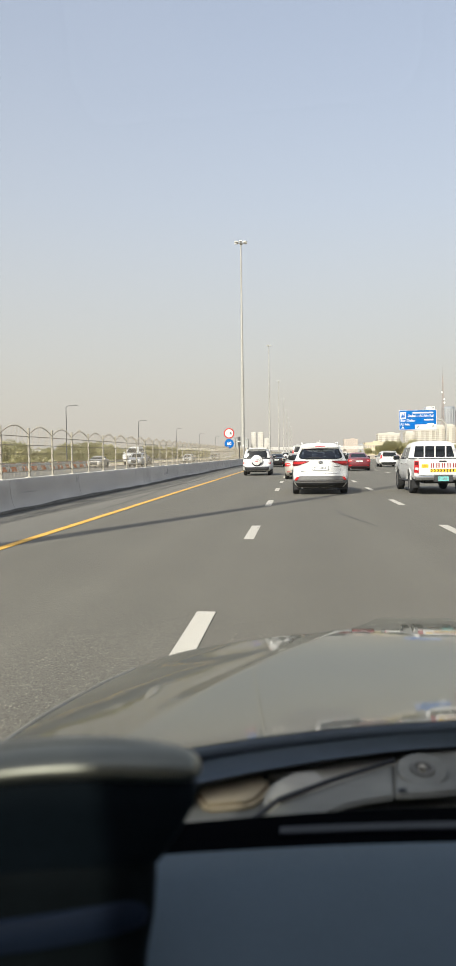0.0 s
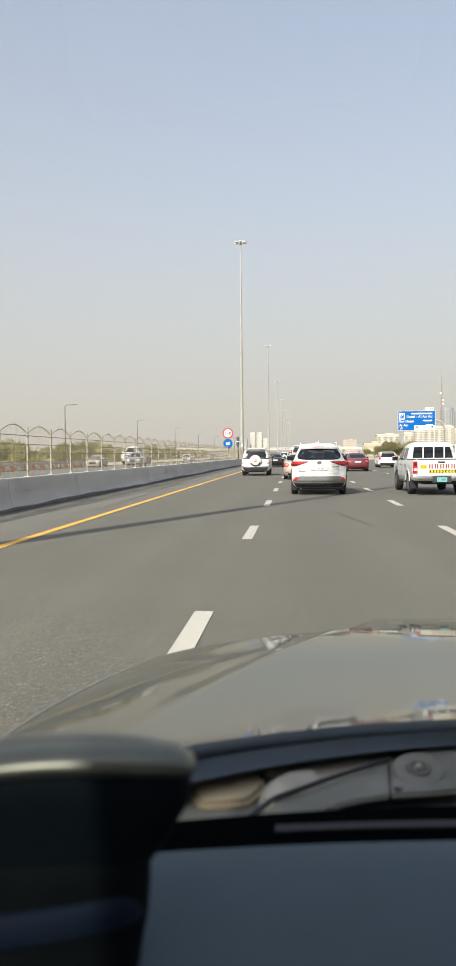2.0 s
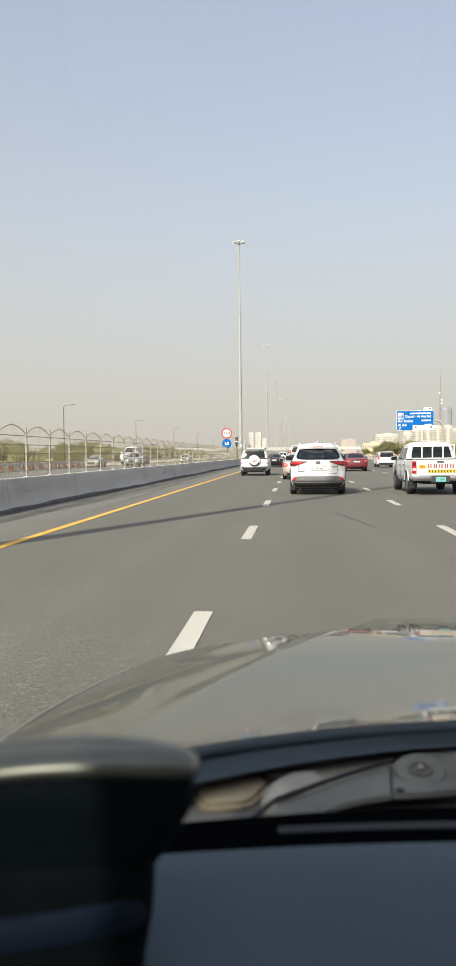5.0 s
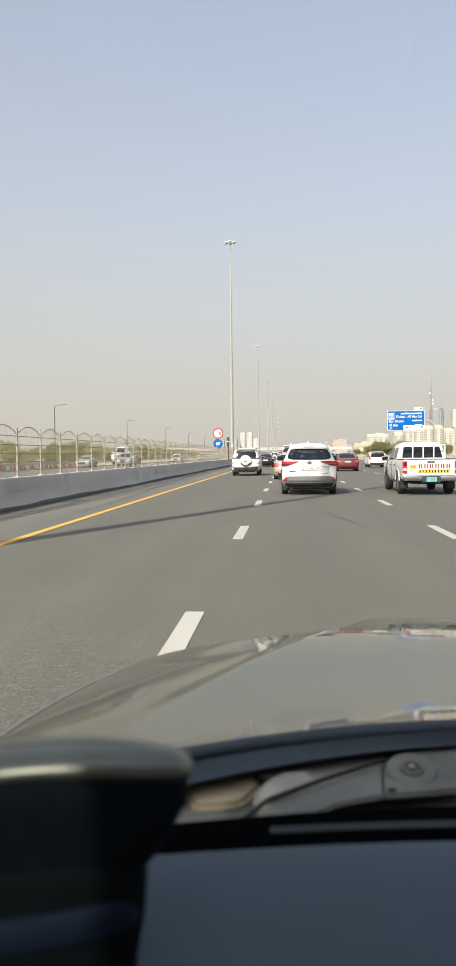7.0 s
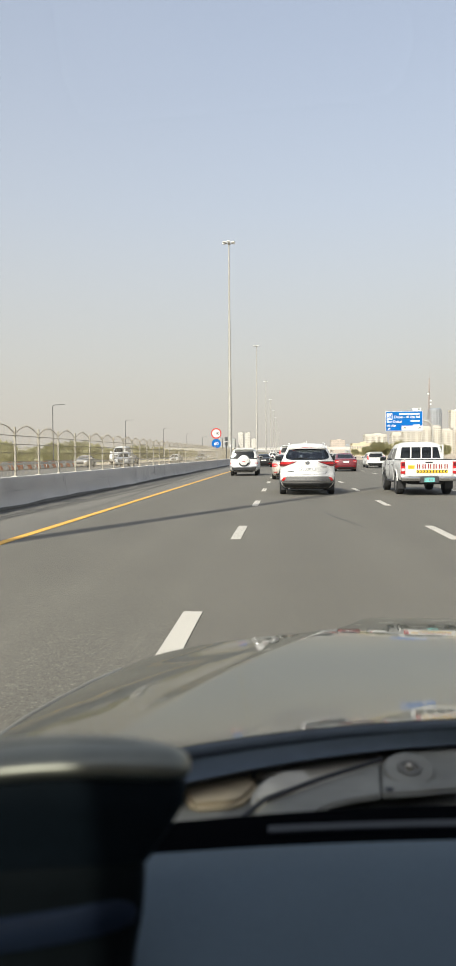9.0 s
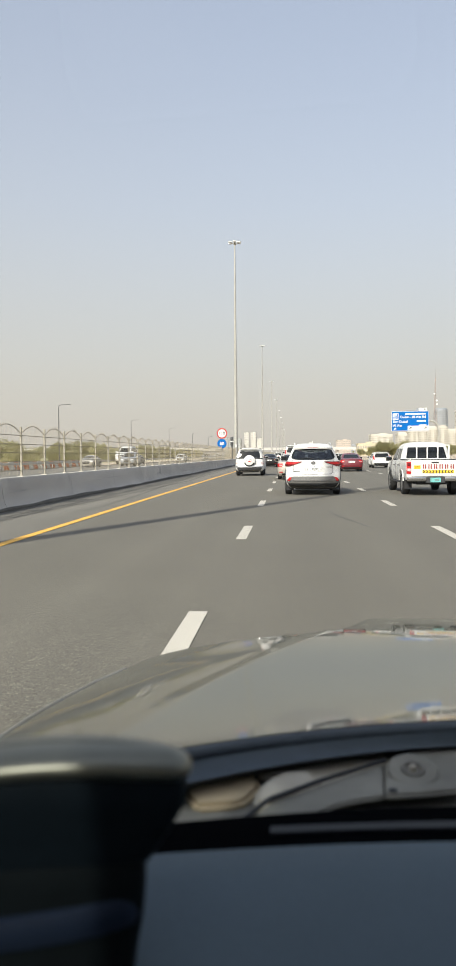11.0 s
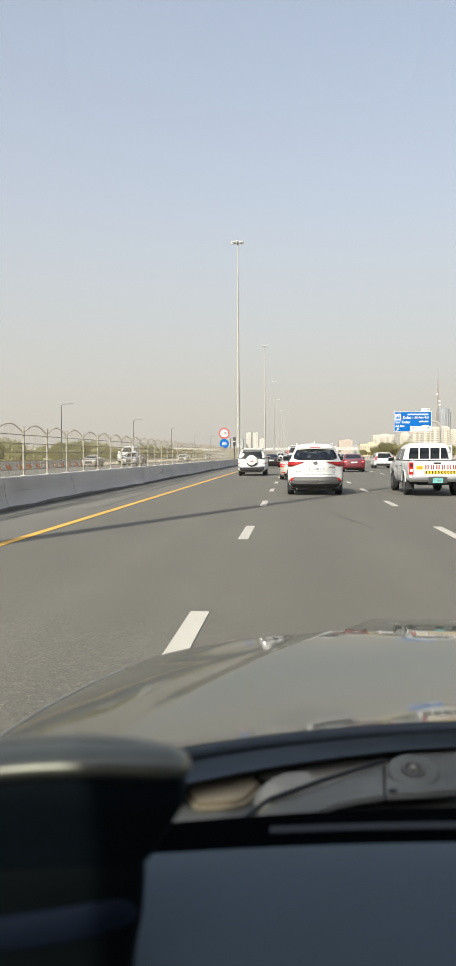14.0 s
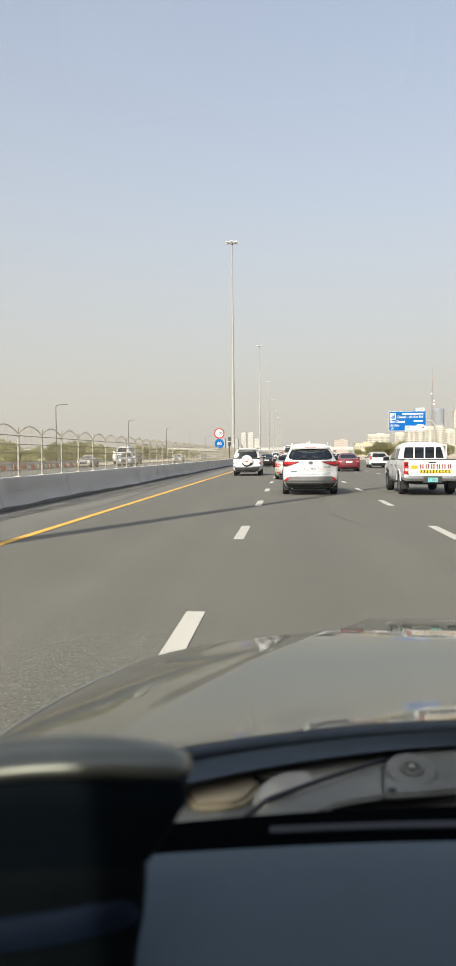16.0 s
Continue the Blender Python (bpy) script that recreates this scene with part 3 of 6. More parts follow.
box(bm, (0.10, 0.08, 0.78), (-0.07, 0, 0.33))
first = part("rail_post", bm, POLE_STEEL, rail)
first.location = (0, 21, 0)
for i in range(1, 66):
    ob = new("rail_post", first.data)
    ob.parent = rail
    ob.location = (0, 21 + 4 * i, 0)

# plastic barrier pieces along the verge of the opposite carriageway, orange and white by turns
def road_block(paint, label):
    ob = thing("plastic_barrier", label, "road barrier", "plastic barriers on the verge")
    bm = bmesh.new()
    extrude_profile(bm, [(0.24, 0), (0.24, 0.20), (0.10, 0.38), (0.08, 0.80), (-0.08, 0.80), (-0.10, 0.38), (-0.24, 0.20), (-0.24, 0)], 0.0, 1.44)
    part("body", bm, paint, ob)
    bm = bmesh.new()
    rod(bm, (0, 1.43, 0.45), (0, 1.53, 0.45), 0.06, None, 8)
    part("coupling", bm, paint, ob)
    return ob


pair = [road_block(BARRIER_ORANGE, "faded orange plastic road barrier on the sandy verge"), road_block(BARRIER_WHITE, "dusty white plastic road barrier on the sandy verge")]
for k, ob in enumerate(pair):
    ob.matrix_basis = pose(-28.6, 62 + 1.5 * k, -0.03)
for k in range(2, 30):
    copy_thing(pair[k % 2], pose(-28.6 - 0.05 * (k % 3), 62 + 1.5 * k, -0.03))

# ---- vehicles ----
class Shell:
    """A car body as a stack of plan outlines: rows of (z, rear y, front y, half width), with rounded corners and a crowned rear."""

    def __init__(self, rows, corner=0.30, front_corner=0.35, crown=0.06, upper=None):
        self.rows, self.corner, self.front_corner, self.crown = rows, corner, front_corner, crown
        self.upper = upper or corner

    def w(self, z):
        return lerp(z, self.rows, 3)

    def rear(self, x, z, off=0.0):
        w = self.w(z)
        c = self.corner + (self.upper - self.corner) * max(0.0, min(1.0, (z - 1.0) / 0.2))
        e = max(0.0, min(1.0, (abs(x) - (w - c)) / c))
        y = lerp(z, self.rows, 1) + self.crown * (x / w) ** 2 + c * 0.75 * (1 - math.sqrt(max(0.0, 1 - e * e)))
        return Vector((x * (1 + off * 0.3 * e), y - off, z))

    def side(self, s, y, z, off=0.0):
        return Vector((s * (self.w(z) + off), y, z))

    def front(self, x, z, off=0.0):
        w, c = self.w(z), self.front_corner
        e = max(0.0, min(1.0, (abs(x) - (w - c)) / c))
        return Vector((x, lerp(z, self.rows, 2) - 0.06 * (x / w) ** 2 - c * 0.75 * (1 - math.sqrt(max(0.0, 1 - e * e))) + off, z))

    def front_patch(self, bm, rows, off=0.012, thick=0.03, n=12, sub=3):
        zs = [rows[0][0] + (rows[-1][0] - rows[0][0]) * i / (sub * (len(rows) - 1)) for i in range(sub * (len(rows) - 1) + 1)]
        outer, inner = [], []
        for z in zs:
            a, b = lerp(z, rows, 1), lerp(z, rows, 2)
            outer.append([self.front(a + (b - a) * k / n, z, off) for k in range(n + 1)])
            inner.append([self.front(a + (b - a) * k / n, z, off - thick) for k in range(n + 1)])
        return slab(bm, outer, inner)

    def outline(self, z, n_end=17, n_side=34):
        w = self.w(z)
        yr = lerp(z, self.rows, 1)
        yf = lerp(z, self.rows, 2)
        pts = []
        for i in range(n_end):
            x = -w * math.cos(math.pi * i / (n_end - 1))
            pts.append(self.rear(x, z))
        y0 = pts[-1].y
        c = self.front_corner
        y1 = max(y0 + 0.1, yf - c * 0.75 - 0.06)
        for i in range(1, n_side):
            pts.append(Vector((w, y0 + (y1 - y0) * i / n_side, z)))
        for i in range(n_end):
            x = w * math.cos(math.pi * i / (n_end - 1))
            e = max(0.0, (abs(x) - (w - c)) / c)
            pts.append(Vector((x, max(y1, yf - 0.06 * (x / w) ** 2 - c * 0.75 * (1 - math.sqrt(max(0.0, 1 - e * e)))), z)))
        for i in range(n_side - 1, 0, -1):
            pts.append(Vector((-w, y0 + (y1 - y0) * i / n_side, z)))
        return pts

    def body(self, bm, zs, arches=(), radius=0.40, hub=0.36, roof_drop=0.05):
        rows = []
        for z in zs:
            row = []
            for p in self.outline(z):
                for ya in arches:
                    if (p.y - ya) ** 2 + (p.z - hub) ** 2 < radius ** 2 and abs(p.x) > self.w(z) - 0.02:
                        p = Vector((math.copysign(self.w(z) - 0.26, p.x), p.y, p.z))
                row.append(p)
            rows.append(row)
        vs = grid_faces(bm, rows, closed=True)
        bm.faces.new(vs[0][::-1])
        top = rows[-1]
        mid = sum(top, Vector()) / len(top)
        for f, rise in ((0.93, 0.35), (0.75, 0.75), (0.4, 1.0)):
            nxt = [bm.verts.new(mid + (p - mid) * f + Vector((0, 0, roof_drop * rise))) for p in top]
            k = len(nxt)
            prev = vs[-1]
            for i in range(k):
                bm.faces.new((prev[i], prev[(i + 1) % k], nxt[(i + 1) % k], nxt[i]))
            vs.append(nxt)
        bm.faces.new(vs[-1])
        return bm

    def rear_patch(self, bm, rows, off=0.012, thick=0.03, n=12, sub=3):
        """rows: (z, x left, x right). A panel that follows the rear face."""
        zs = [rows[0][0] + (rows[-1][0] - rows[0][0]) * i / (sub * (len(rows) - 1)) for i in range(sub * (len(rows) - 1) + 1)]
        outer, inner = [], []
        for z in zs:
            a, b = lerp(z, rows, 1), lerp(z, rows, 2)
            outer.append([self.rear(a + (b - a) * k / n, z, off) for k in range(n + 1)])
            inner.append([self.rear(a + (b - a) * k / n, z, off - thick) for k in range(n + 1)])
        return slab(bm, outer, inner)

    def side_patch(self, bm, s, rows, off=0.008, thick=0.03, n=8, sub=3):
        """rows: (z, y rear, y front)."""
        zs = [rows[0][0] + (rows[-1][0] - rows[0][0]) * i / (sub * (len(rows) - 1)) for i in range(sub * (len(rows) - 1) + 1)]
        outer, inner = [], []
        for z in zs:
            a, b = lerp(z, rows, 1), lerp(z, rows, 2)
            outer.append([self.side(s, a + (b - a) * k / n, z, off) for k in range(n + 1)])
            inner.append([self.side(s, a + (b - a) * k / n, z, off - thick) for k in range(n + 1)])
        return slab(bm, outer, inner)


def wheel(parent, x, y, r=0.36, width=0.24):
    s = 1 if x > 0 else -1
    m = Matrix.Rotation(s * math.pi / 2, 4, "Y")
    bm = bmesh.new()
    h = width / 2
    lathe(bm, [(r * 0.62, -h), (r * 0.9, -h), (r * 0.985, -h * 0.8), (r, -h * 0.4), (r, h * 0.4), (r * 0.985, h * 0.8), (r * 0.9, h), (r * 0.64, h), (r * 0.60, h * 0.5)], 28, m)
    w = part("wheel", bm, TYRE, parent, smooth=True)
    w.location = (x, y, r)
    bm = bmesh.new()
    lathe(bm, [(r * 0.63, h * 0.9), (r * 0.60, h * 0.2), (r * 0.2, h * 0.25), (0, h * 0.3)], 24, m)
    for k in range(5):
        a = 2 * math.pi * k / 5
        t = m @ Matrix.Rotation(a, 4, "Z")
        box(bm, (r * 0.50, r * 0.16, h * 0.35), t @ Vector((r * 0.36, 0, h * 0.55)), 0.0, t.to_3x3().to_4x4())
    part("rim", bm, RIM, w, smooth=True)
    return w


def number_plate(parent, x, y, z, w=0.50, h=0.13, material=PLATE):
    bm = bmesh.new()
    box(bm, (w + 0.012, 0.015, h + 0.012), (x, y, z), 0.003)
    p = part("number_plate", bm, BLACK, parent, "number plate in a thin black frame")
    bm = bmesh.new()
    box(bm, (w, 0.01, h), (x, y - 0.008, z))
    part("plate_face", bm, material, p)
    bm = bmesh.new()
    for k in range(5):
        box(bm, (w * 0.055, 0.004, h * 0.48), (x - w * 0.04 + w * 0.085 * k, y - 0.0145, z))
    box(bm, (w * 0.11, 0.004, h * 0.2), (x - w * 0.38, y - 0.0145, z + h * 0.2))
    box(bm, (w * 0.05, 0.004, h * 0.3), (x - w * 0.38, y - 0.0145, z - h * 0.18))
    part("plate_bars", bm, PLATE_INK, p, "dark bars in place of characters")


def car_front(car, sh, z_glass, z_lamp, z_grille):
    bm = bmesh.new()
    sh.front_patch(bm, [(z_glass[0], -0.66, 0.66), (z_glass[1], -0.54, 0.54)], 0.012)
    part("front_glass", bm, CAR_GLASS, car, smooth=True)
    for s in (1, -1):
        a, b = sorted((s * 0.50, s * 0.80))
        bm = bmesh.new()
        sh.front_patch(bm, [(z_lamp[0], a, b), (z_lamp[1], a, b)], 0.02, 0.04, 6)
        part("headlight", bm, CLEAR_LENS, car, smooth=True)
    bm = bmesh.new()
    sh.front_patch(bm, [(z_grille[0], -0.42, 0.42), (z_grille[1], -0.46, 0.46)], 0.015)
    part("grille", bm, BLACK, car)


def mirror(parent, sh, s, y, z, material):
    bm = bmesh.new()
    box(bm, (0.24, 0.13, 0.17), (s * (sh.w(z) + 0.15), y, z + 0.05), 0.045)
    box(bm, (0.14, 0.06, 0.05), (s * (sh.w(z) + 0.03), y + 0.02, z - 0.02), 0.01)
    mo = part("mirror", bm, material, parent, smooth=True)
    bm = bmesh.new()
    box(bm, (0.19, 0.01, 0.12), (s * (sh.w(z) + 0.155), y - 0.066, z + 0.05), 0.003)
    part("mirror_glass", bm, CAR_GLASS, mo)


def arch_lip(parent, sh, s, y, r, hub, material):
    bm = bmesh.new()
    pts = []
    for k in range(15):
        a = math.pi * (0.02 + 0.96 * k / 14)
        z = hub + r * math.sin(a)
        pts.append((s * (sh.w(z) + 0.004), y + r * math.cos(a), z))
    tube(bm, pts, 0.035, 6)
    part("wheel_arch", bm, material, parent, smooth=True)


# midsize crossover with a raked tailgate
SUV = Shell([
    (0.240, 0.22, 4.70, 0.778), (0.340, 0.06, 4.80, 0.875), (0.500, 0.00, 4.92, 0.919), (0.660, 0.01, 4.94, 0.928), (0.760, 0.06, 4.92, 0.928),
    (0.900, 0.07, 4.86, 0.928), (1.000, 0.08, 4.70, 0.923), (1.080, 0.09, 4.30, 0.904), (1.140, 0.10, 3.75, 0.875), (1.200, 0.14, 3.50, 0.841),
    (1.300, 0.23, 3.30, 0.797), (1.450, 0.36, 3.02, 0.734), (1.550, 0.44, 2.80, 0.685), (1.620, 0.46, 2.62, 0.646), (1.660, 0.50, 2.40, 0.583),
], corner=0.32, crown=0.05, upper=0.16)


def crossover(label, group=""):
    car = thing("crossover_car", label, "car", group)
    sh = SUV
    zs = [0.24, 0.30, 0.36, 0.42, 0.48, 0.54, 0.60, 0.66, 0.71, 0.76, 0.83, 0.90, 0.96, 1.02, 1.08, 1.14, 1.20, 1.27, 1.35, 1.45, 1.50, 1.55, 1.62, 1.66]
    bm = bmesh.new()
    sh.body(bm, zs, (0.98, 3.83), 0.42, 0.37, 0.055)
    # openings for the rear glass and the windscreen
    gone = []
    for f in bm.faces:
        c = f.calc_center_median()
        if 1.20 < c.z < 1.50 and abs(c.x) < 0.82 * sh.w(c.z) and (c.y < 1.0 or c.y > 2.55):
            gone.append(f)
    bmesh.ops.delete(bm, geom=gone, context="FACES")
    part("body", bm, CAR_WHITE, car, smooth=True)
    # rear glass under a roof spoiler
    bm = bmesh.new()
    sh.rear_patch(bm, [(1.165, -0.48, 0.48), (1.180, -0.62, 0.62), (1.205, -0.70, 0.70)], 0.014, 0.03, 24, 4)
    sh.rear_patch(bm, [(1.495, -0.628, 0.628), (1.535, -0.585, 0.585), (1.55, -0.50, 0.50)], 0.014, 0.03, 24, 4)
    for s in (1, -1):
        q = [(1.205, 0.685, 0.700), (1.25, 0.672, 0.735), (1.34, 0.640, 0.715), (1.495, 0.582, 0.628)]
        sh.rear_patch(bm, q if s > 0 else [(z, -d, -c) for z, c, d in q], 0.014, 0.03, 4, 4)
    g = part("rear_window", bm, CAR_GLASS, car, "tinted rear window with a black border", smooth=True)
    bm = bmesh.new()
    sh.rear_patch(bm, [(1.205, -0.69, 0.69), (1.25, -0.72, 0.72), (1.34, -0.70, 0.70), (1.495, -0.61, 0.61)], 0.010, 0.005, 24, 4)
    part("pane", bm, CABIN_GLASS, g, "tinted pane", smooth=True)
    bm = bmesh.new()
    sh.front_patch(bm, [(1.19, -0.72, 0.72), (1.34, -0.70, 0.70), (1.51, -0.62, 0.62)], 0.008, 0.005, 16, 3)
    part("windscreen", bm, REAR_GLASS, car, smooth=True)
    # seats seen through the glass
    bm = bmesh.new()
    box(bm, (1.24, 0.16, 0.62), (0, 1.20, 0.90), 0.05)
    bench = part("rear_bench", bm, CABIN_CLOTH, car)
    for x in (-0.42, 0.0, 0.42):
        bm = bmesh.new()
        box(bm, (0.27, 0.10, 0.18), (x, 1.20, 1.29), 0.045)
        part("headrest", bm, CABIN_CLOTH, bench, smooth=True)
    for x in (-0.37, 0.37):
        bm = bmesh.new()
        box(bm, (0.50, 0.14, 0.62), (x, 2.16, 0.92), 0.06)
        seat = part("front_seat", bm, CABIN_CLOTH, car)
        bm = bmesh.new()
        box(bm, (0.28, 0.11, 0.20), (x, 2.16, 1.34), 0.05)
        part("headrest", bm, CABIN_CLOTH, seat, smooth=True)
    bm = bmesh.new()
    tube(bm, [sh.rear(0.02, 1.205, 0.03), sh.rear(-0.2, 1.235, 0.035), sh.rear(-0.42, 1.215, 0.035)], 0.012, 6)
    part("rear_wiper", bm, BLACK, g)
    bm = bmesh.new()
    outer = [[Vector((x, 0.28 + 0.16 * (x / 0.66) ** 2 + (0.22 if r else 0.0), 1.575 - 0.03 * (x / 0.66) ** 2 + (0.075 if r else 0.0))) for x in np.linspace(-0.66, 0.66, 13)] for r in (0, 1)]
    inner = [[p + Vector((0, 0.02, -0.045)) for p in row] for row in outer]
    slab(bm, outer, inner)
    part("spoiler", bm, CAR_WHITE, car, smooth=True)
    bm = bmesh.new()
    box(bm, (0.34, 0.03, 0.022), (0, 0.30, 1.585), 0.005)
    part("brake_light", bm, RED_LENS, car, "slim red high brake light")
    bm = bmesh.new()
    rod(bm, (0, 0.95, 1.69), (0, 0.86, 1.80), 0.03, 0.008, 6)
    part("aerial", bm, CAR_WHITE, car)
    for s in (1, -1):
        # tail lamp: red bar over a smoked strip, wrapping round the corner
        bm = bmesh.new()
        if s > 0:
            sh.rear_patch(bm, [(0.955, 0.78, 0.93), (1.02, 0.60, 0.945), (1.075, 0.42, 0.93), (1.115, 0.36, 0.91)], 0.020, 0.05, 14)
        else:
            sh.rear_patch(bm, [(0.955, -0.93, -0.78), (1.02, -0.945, -0.60), (1.075, -0.93, -0.42), (1.115, -0.91, -0.36)], 0.020, 0.05, 14)
        tl = part("tail_light", bm, DARK_LENS, car, "smoked tail light with a red bar", smooth=True)
        bm = bmesh.new()
        if s > 0:
            sh.rear_patch(bm, [(1.020, 0.65, 0.925), (1.060, 0.51, 0.92), (1.092, 0.45, 0.91)], 0.028, 0.02, 14)
        else:
            sh.rear_patch(bm, [(1.020, -0.925, -0.65), (1.060, -0.92, -0.51), (1.092, -0.91, -0.45)], 0.028, 0.02, 14)
        part("red_bar", bm, RED_LENS, tl, smooth=True)
        # red reflector low in the bumper
        bm = bmesh.new()
        q = [(0.48, 0.79, 0.865), (0.535, 0.755, 0.85), (0.595, 0.715, 0.80)]
        sh.rear_patch(bm, q if s > 0 else [(z, -d, -c) for z, c, d in q], 0.022, 0.03, 6)
        part("reflector", bm, RED_LENS, car, smooth=True)
        # side glass
        bm = bmesh.new()
        sh.side_patch(bm, s, [(1.15, 0.85, 1.25), (1.24, 0.72, 1.35), (1.42, 0.80, 1.30), (1.52, 0.98, 1.28)], 0.006, 0.02)
        part("side_window", bm, CAR_GLASS, car, smooth=True)
        bm = bmesh.new()
        sh.side_patch(bm, s, [(1.15, 1.36, 2.25), (1.52, 1.36, 2.20)], 0.006, 0.02)
        part("side_window", bm, CAR_GLASS, car, smooth=True)
        bm = bmesh.new()
        sh.side_patch(bm, s, [(1.15, 2.34, 3.35), (1.30, 2.32, 3.06), (1.52, 2.30, 2.72)], 0.006, 0.02)
        part("side_window", bm, CAR_GLASS, car, smooth=True)
        bm = bmesh.new()
        tube(bm, [(s * 0.60, 0.70, 1.655), (s * 0.62, 0.85, 1.715), (s * 0.62, 2.2, 1.735), (s * 0.60, 2.45, 1.70)], 0.022, 8)
        part("roof_rail", bm, CAR_WHITE, car, smooth=True)
        for y in (1.75, 2.75):
            bm = bmesh.new()
            box(bm, (0.03, 0.20, 0.035), (s * (sh.w(1.02) + 0.02), y, 1.02), 0.01)
            part("door_handle", bm, CAR_WHITE, car)
        for y in (1.30, 2.30, 3.35):
            bm = bmesh.new()
            box(bm, (0.006, 0.010, 0.62), (s * (sh.w(0.8) + 0.001), y, 0.80))
            part("door_gap", bm, BLACK, car)
        mirror(car, sh, s, 3.28, 1.16, BLACK)
        bm = bmesh.new()
        sh.side_patch(bm, s, [(0.26, 1.40, 3.40), (0.36, 1.40, 3.40)], 0.012, 0.03)
        part("sill", bm, TRIM, car)
        for y in (0.98, 3.83):
            arch_lip(car, sh, s, y, 0.43, 0.37, TRIM)
            wheel(car, s * 0.83, y, 0.365, 0.235)
        bm = bmesh.new()
        box(bm, (0.26, 0.012, 0.22), (s * 0.78, 0.56, 0.27), 0.004)
        part("mud_flap", bm, BLACK, car)
    # lower bumper, grey with a lighter lip
    bm = bmesh.new()
    sh.rear_patch(bm, [(0.40, -0.86, 0.86), (0.46, -0.895, 0.895), (0.52, -0.88, 0.88), (0.625, -0.70, 0.70)], 0.014, 0.04, 16)
    bp = part("bumper_insert", bm, BUMPER_GREY, car, "grey lower bumper", smooth=True)
    bm = bmesh.new()
    sh.rear_patch(bm, [(0.455, -0.75, 0.75), (0.485, -0.75, 0.75)], 0.028, 0.02, 16)
    part("bumper_lip", bm, RIM, bp)
    bm = bmesh.new()
    sh.rear_patch(bm, [(0.245, -0.74, 0.74), (0.34, -0.82, 0.82), (0.41, -0.86, 0.86)], 0.012, 0.04, 16)
    part("diffuser", bm, BLACK, car, "black lower diffuser", smooth=True)
    # shut lines of the tailgate
    bm = bmesh.new()
    path = [sh.rear(x, z, 0.002) for x, z in ((-0.70, 1.16), (-0.655, 1.02), (-0.66, 0.85), (-0.655, 0.76), (-0.60, 0.705), (-0.3, 0.695), (0, 0.69), (0.3, 0.695), (0.60, 0.705), (0.655, 0.76), (0.66, 0.85), (0.655, 1.02), (0.70, 1.16))]
    tube(bm, path, 0.006, 5)
    part("shut_line", bm, BLACK, car)
    bm = bmesh.new()
    box(bm, (1.2, 0.5, 0.14), (0, 0.55, 0.26), 0.03)
    part("underbody", bm, BLACK, car)
    bm = bmesh.new()
    rod(bm, (0.36, 0.10, 0.33), (0.36, 0.40, 0.33), 0.035, None, 12)
    part("exhaust", bm, CHROME, car)
    # recessed plate panel, badge and name strip
    bm = bmesh.new()
    sh.rear_patch(bm, [(0.765, -0.46, 0.46), (0.775, -0.46, 0.46), (0.955, -0.33, 0.33)], 0.006, 0.02)
    part("plate_panel", bm, CAR_WHITE, car, smooth=True)
    number_plate(car, 0, 0.045, 0.875, 0.52, 0.12)
    bm = bmesh.new()
    lathe(bm, [(0, 0.0), (0.075, 0.0), (0.075, 0.02), (0.05, 0.025), (0, 0.02)], 20, Matrix.Translation((0, 0.075, 1.075)) @ Matrix.Rotation(math.pi / 2, 4, "X") @ Matrix.Diagonal((1, 0.72, 1, 1)))
    part("badge", bm, CHROME, car, "oval chrome badge")
    bm = bmesh.new()
    box(bm, (0.20, 0.006, 0.025), (0.55, 0.082, 0.93))
    box(bm, (0.30, 0.006, 0.018), (-0.52, 0.075, 0.785))
    part("name_strip", bm, CHROME, car)
    return car


SEDAN = Shell([
    (0.20, 0.16, 4.45, 0.78), (0.32, 0.03, 4.50, 0.85), (0.48, 0.00, 4.55, 0.875), (0.70, 0.02, 4.52, 0.885), (0.80, 0.04, 4.45, 0.885),
    (0.90, 0.05, 4.20, 0.875), (0.98, 0.10, 3.70, 0.85), (1.03, 0.42, 3.35, 0.81), (1.08, 0.70, 3.15, 0.77), (1.20, 0.98, 2.95, 0.71),
    (1.32, 1.25, 2.66, 0.65), (1.39, 1.48, 2.42, 0.59), (1.42, 1.65, 2.20, 0.53),
], corner=0.30)


